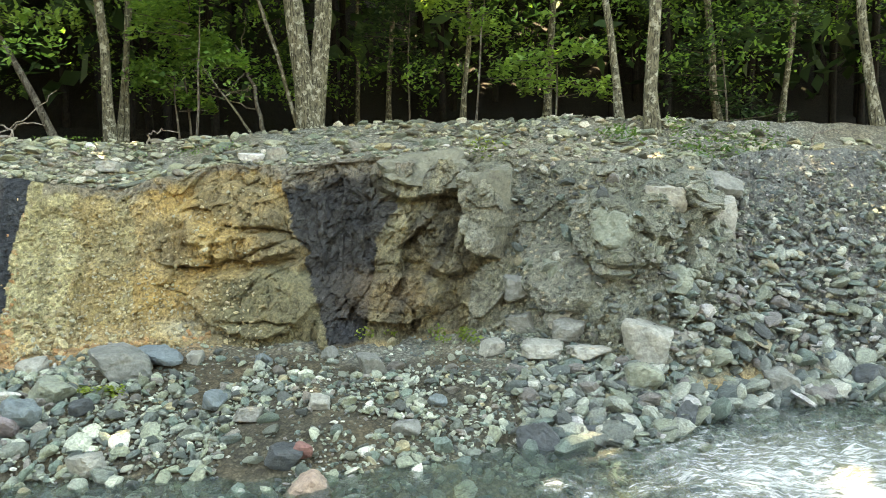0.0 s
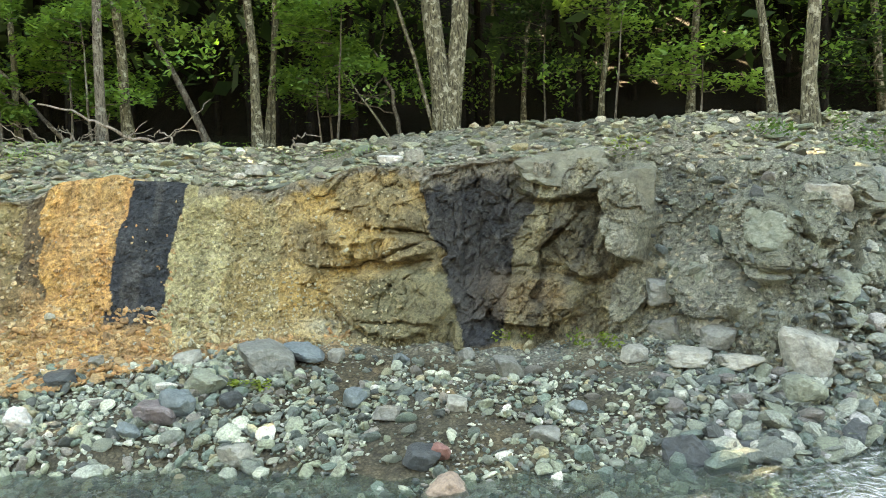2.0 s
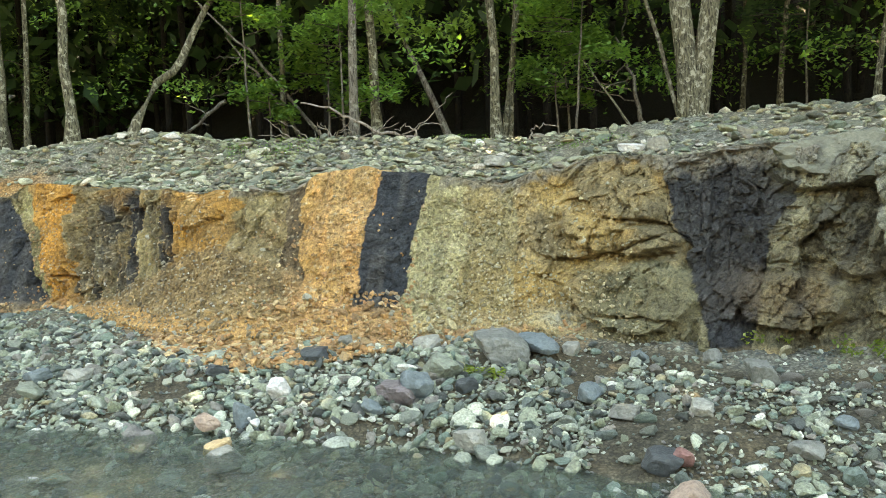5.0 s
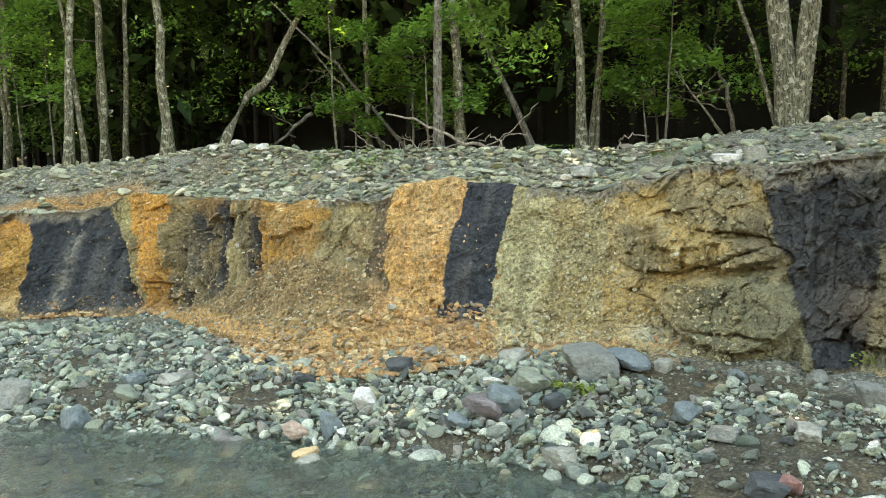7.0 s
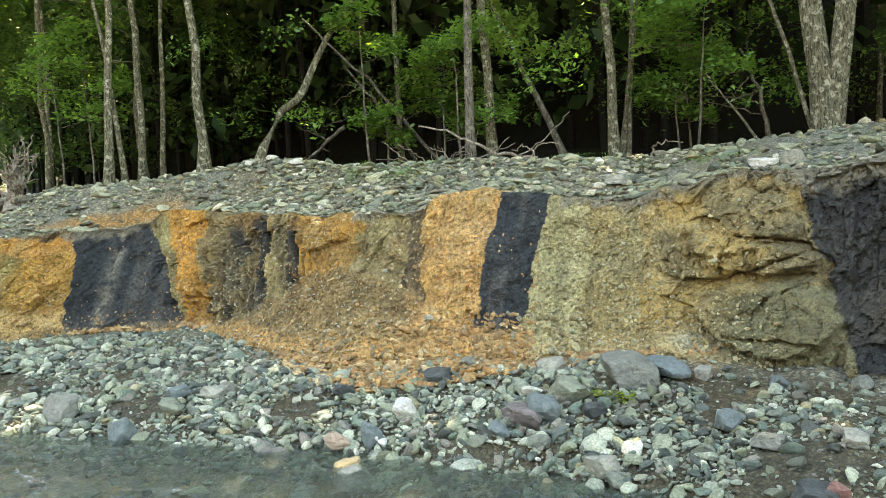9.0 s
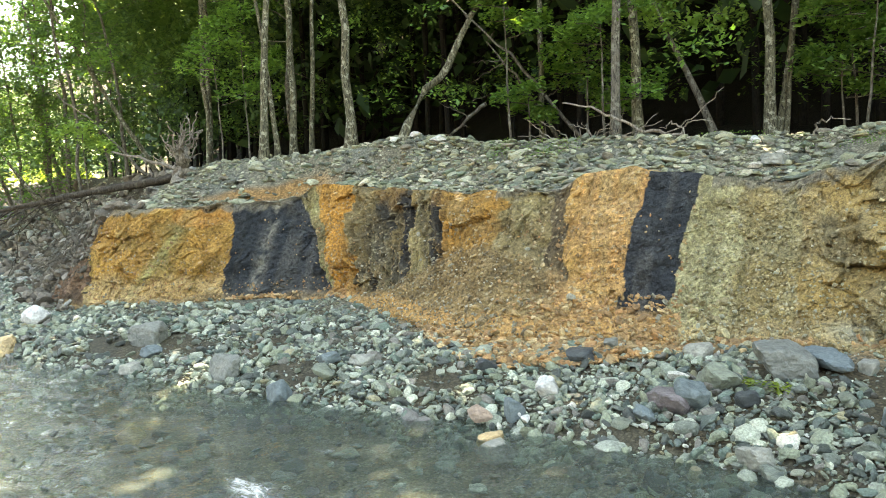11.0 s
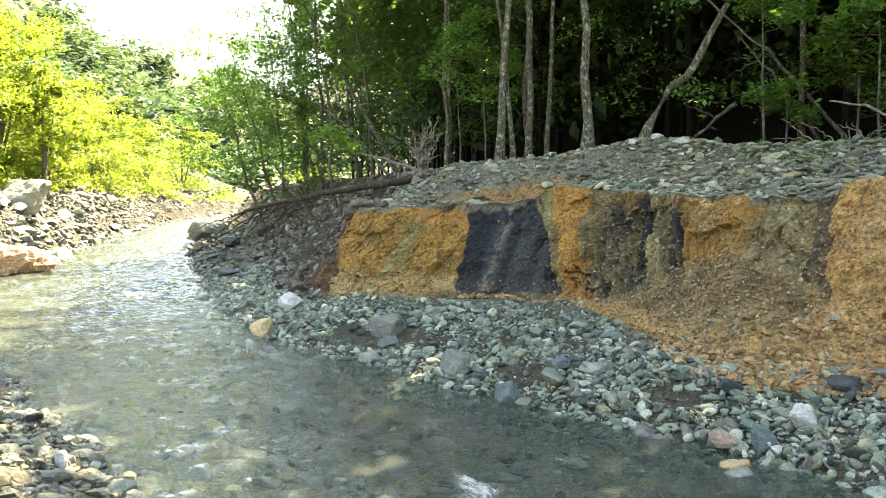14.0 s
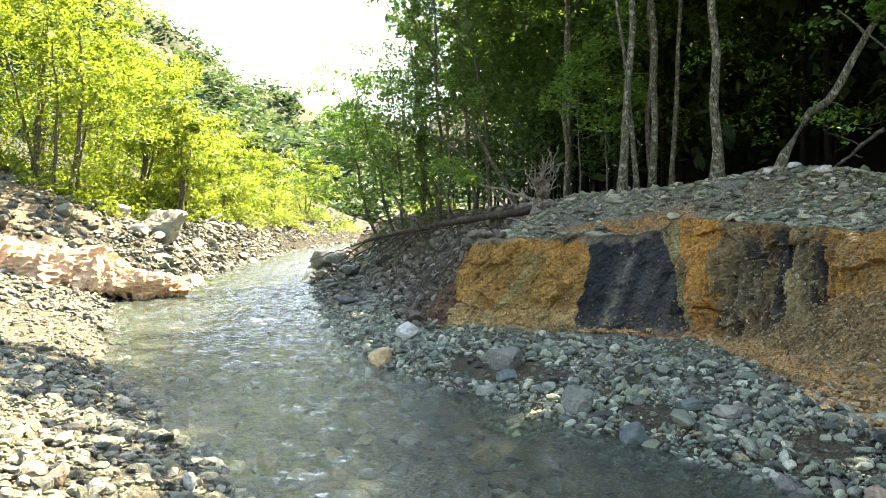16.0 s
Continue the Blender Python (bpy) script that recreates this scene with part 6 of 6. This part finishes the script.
stump = [stick([(-15.2, 7.45, 2.45), (-15.2, 7.45, 2.9), (-15.15, 7.42, 3.2)], 0.2, 0.09, 3, 9)]
for k in range(26):
    a, up = g.uniform(0, 6.28), g.uniform(0.3, 1.0)
    d = np.array((math.cos(a) * (1.05 - up) * 0.8, math.sin(a) * (1.05 - up) * 0.8, 0.2 + 0.8 * up)) * g.uniform(0.35, 1.0)
    s = np.array((-15.2, 7.45, 2.8 + 0.3 * g.random()))
    stump.append(stick([s, s + 0.5 * d, s + 0.85 * d + g.normal(0, 0.07, 3), s + 1.1 * d + g.normal(0, 0.12, 3) + (0, 0, 0.1)], 0.04, 0.008, 20 + k))
wood_thing("tree_stump", stump, "upturned stump with bleached spiky roots", M_DRIFT)

pile = [stick([(-15.9, 8.0, 2.8), (-17.0, 7.6, 3.1), (-18.0, 7.2, 3.35)], 0.05, 0.02, 40)]
for k in range(9):
    s = np.array((-17.5 + 2.2 * g.random(), 7.4 + 0.9 * g.random(), 2.75))
    d = np.array((g.normal(-0.8, 0.4), g.normal(0, 0.5), g.uniform(0.1, 0.7)))
    pile.append(stick([s, s + 0.6 * d, s + 1.2 * d + g.normal(0, 0.1, 3)], 0.03, 0.008, 41 + k))
wood_thing("branch_pile", pile, "heap of dead branches beside the stump", M_DRIFT)

dead = [stick([(-7.55, 9.9, 3.5), (-7.1, 9.95, 3.38), (-6.7, 10.0, 3.2), (-6.3, 10.2, 2.98), (-5.8, 10.35, 2.9)], 0.014, 0.03, 60)]
for k in range(16):
    s = np.array((-7.9 + 1.7 * g.random(), 10.2 + 0.7 * g.random(), 2.9))
    d = np.array((g.normal(0, 0.6), g.normal(0, 0.3), g.uniform(0.1, 0.55)))
    dead.append(stick([s, s + 0.5 * d, s + d + g.normal(0, 0.08, 3)], 0.014, 0.005, 61 + k, 5))
wood_thing("dead_branches", dead, "tangle of dry branches on the gravel crest", M_DRIFT)
for k, (x, y, way) in enumerate(((-4.1, 10.55, 1), (-5.75, 10.2, 1), (-5.6, 10.1, -1), (4.9, 10.3, 1))):
    z = bare_z(x, y)
    wood_thing("dead_twig", [stick([(x, y, z), (x + 0.06 * way, y, z + 0.18), (x + 0.25 * way, y, z + 0.24), (x + 0.45 * way, y + 0.05, z + 0.2)], 0.016, 0.006, 90 + k)], "dry curved twig on the gravel crest", M_DRIFT, "dry twigs")

# dead stems leaning inside the wood
for k, (a, b) in enumerate((((-8.6, 12.2, 2.9), (-11.6, 11.6, 6.2)), ((-9.3, 12.4, 2.9), (-10.9, 12.0, 5.2)), ((-10.6, 11.6, 3.9), (-11.4, 10.9, 3.0)), ((-3.1, 13.4, 3.0), (-3.6, 13.6, 4.6)), ((-20.3, 9.0, 2.9), (-22.6, 7.7, 5.2)))):
    a, b = np.array(a), np.array(b)
    m_ = (a + b) / 2 + np.array((0.05, 0, 0.12))
    bits = [stick([a, m_, b], 0.045, 0.015, 120 + k)]
    for q in range(5):
        s = a + (b - a) * (0.3 + 0.13 * q)
        d = np.array((g.normal(-0.4, 0.5), g.normal(0, 0.4), g.normal(0.1, 0.4)))
        bits.append(stick([s, s + 0.5 * d, s + d], 0.014, 0.004, 130 + 7 * k + q, 5))
    wood_thing("fallen_tree", bits, "dead thin trunk leaning in the dark wood", M_BARK_DARK, "dead trunks in the wood")

# roots that hang from the washed-out bank upstream
hang = []
for k in range(46):
    x = g.uniform(-19.5, -14.6)
    yt = float((curve_at(np.array([x]), FOOT) + curve_at(np.array([x]), LEAN))[0])
    yf = float(curve_at(np.array([x]), FOOT)[0])
    zt, zf = float(curve_at(np.array([x]), TOP_Z)[0]), float(curve_at(np.array([x]), FOOT_Z)[0])
    u0, u1 = g.uniform(0.55, 1.0), g.uniform(0.05, 0.5)
    q = [np.array((x + g.normal(0, 0.25) + (1 - w) * g.normal(0, 0.5), yf + (yt - yf) * w - 0.14 - 0.1 * g.random(), zf + (zt - zf) * w + 0.05)) for w in np.linspace(u0, u1, 4)]
    hang.append(stick(q, g.uniform(0.006, 0.018), 0.003, 200 + k, 5))
v, f = joined(hang)
tagged(new("bank_roots", mesh_from("bank_roots", v, f, M_BARK_DARK, True)), "bare roots hanging from the washed-out bank", "roots", kind="stuff")

# ---------- low green plants ----------


def low_plants(name, spots, leaf, label, size=0.09, n=60):
    g = np.random.default_rng(len(spots) + 17)
    pts = []
    for x, y, r, h in spots:
        a, q = g.uniform(0, 6.28, n), np.sqrt(g.random(n)) * r
        px, py = x + q * np.cos(a), y + q * np.sin(a)
        pts.append(np.stack([px, py, ground_z(px, py) + 0.05 + h * g.random(n)], 1))
    v, f = leaf_quads(np.concatenate(pts), size, g, 0.45, 0.1)
    return tagged(new(name, mesh_from(name, v, f, leaf)), label, "plants", kind="stuff")


g = np.random.default_rng(3)
low_plants("bush_leaves", [(3.1 + 1.6 * g.random(), 9.2 + 0.9 * g.random(), 0.25, 0.32) for _ in range(17)] + [(2.0 + 0.5 * g.random(), 9.6, 0.2, 0.12) for _ in range(2)], M_LEAF_MID, "low dull green leafy plants on the slope", 0.065)
low_plants("small_weeds", [(-1.5 + 2.0 * g.random(), 7.9 + 0.3 * g.random(), 0.10, 0.08) for _ in range(7)] + [(-3.4 + 0.5 * g.random(), 6.8, 0.08, 0.06) for _ in range(3)] + [(0.2 + 0.6 * g.random(), 9.0 + 0.4 * g.random(), 0.2, 0.15) for _ in range(5)], M_LEAF_LIGHT, "small bright weeds between the stones", 0.05, 36)
low_plants("crest_grass", [(-9.0 + 1.8 * g.random(), 9.3 + 0.5 * g.random(), 0.25, 0.05) for _ in range(12)] + [(-5.5 + 4 * g.random(), 9.8 + 0.8 * g.random(), 0.25, 0.02) for _ in range(7)], M_LEAF, "thin moss and grass on the gravel crest", 0.028, 60)
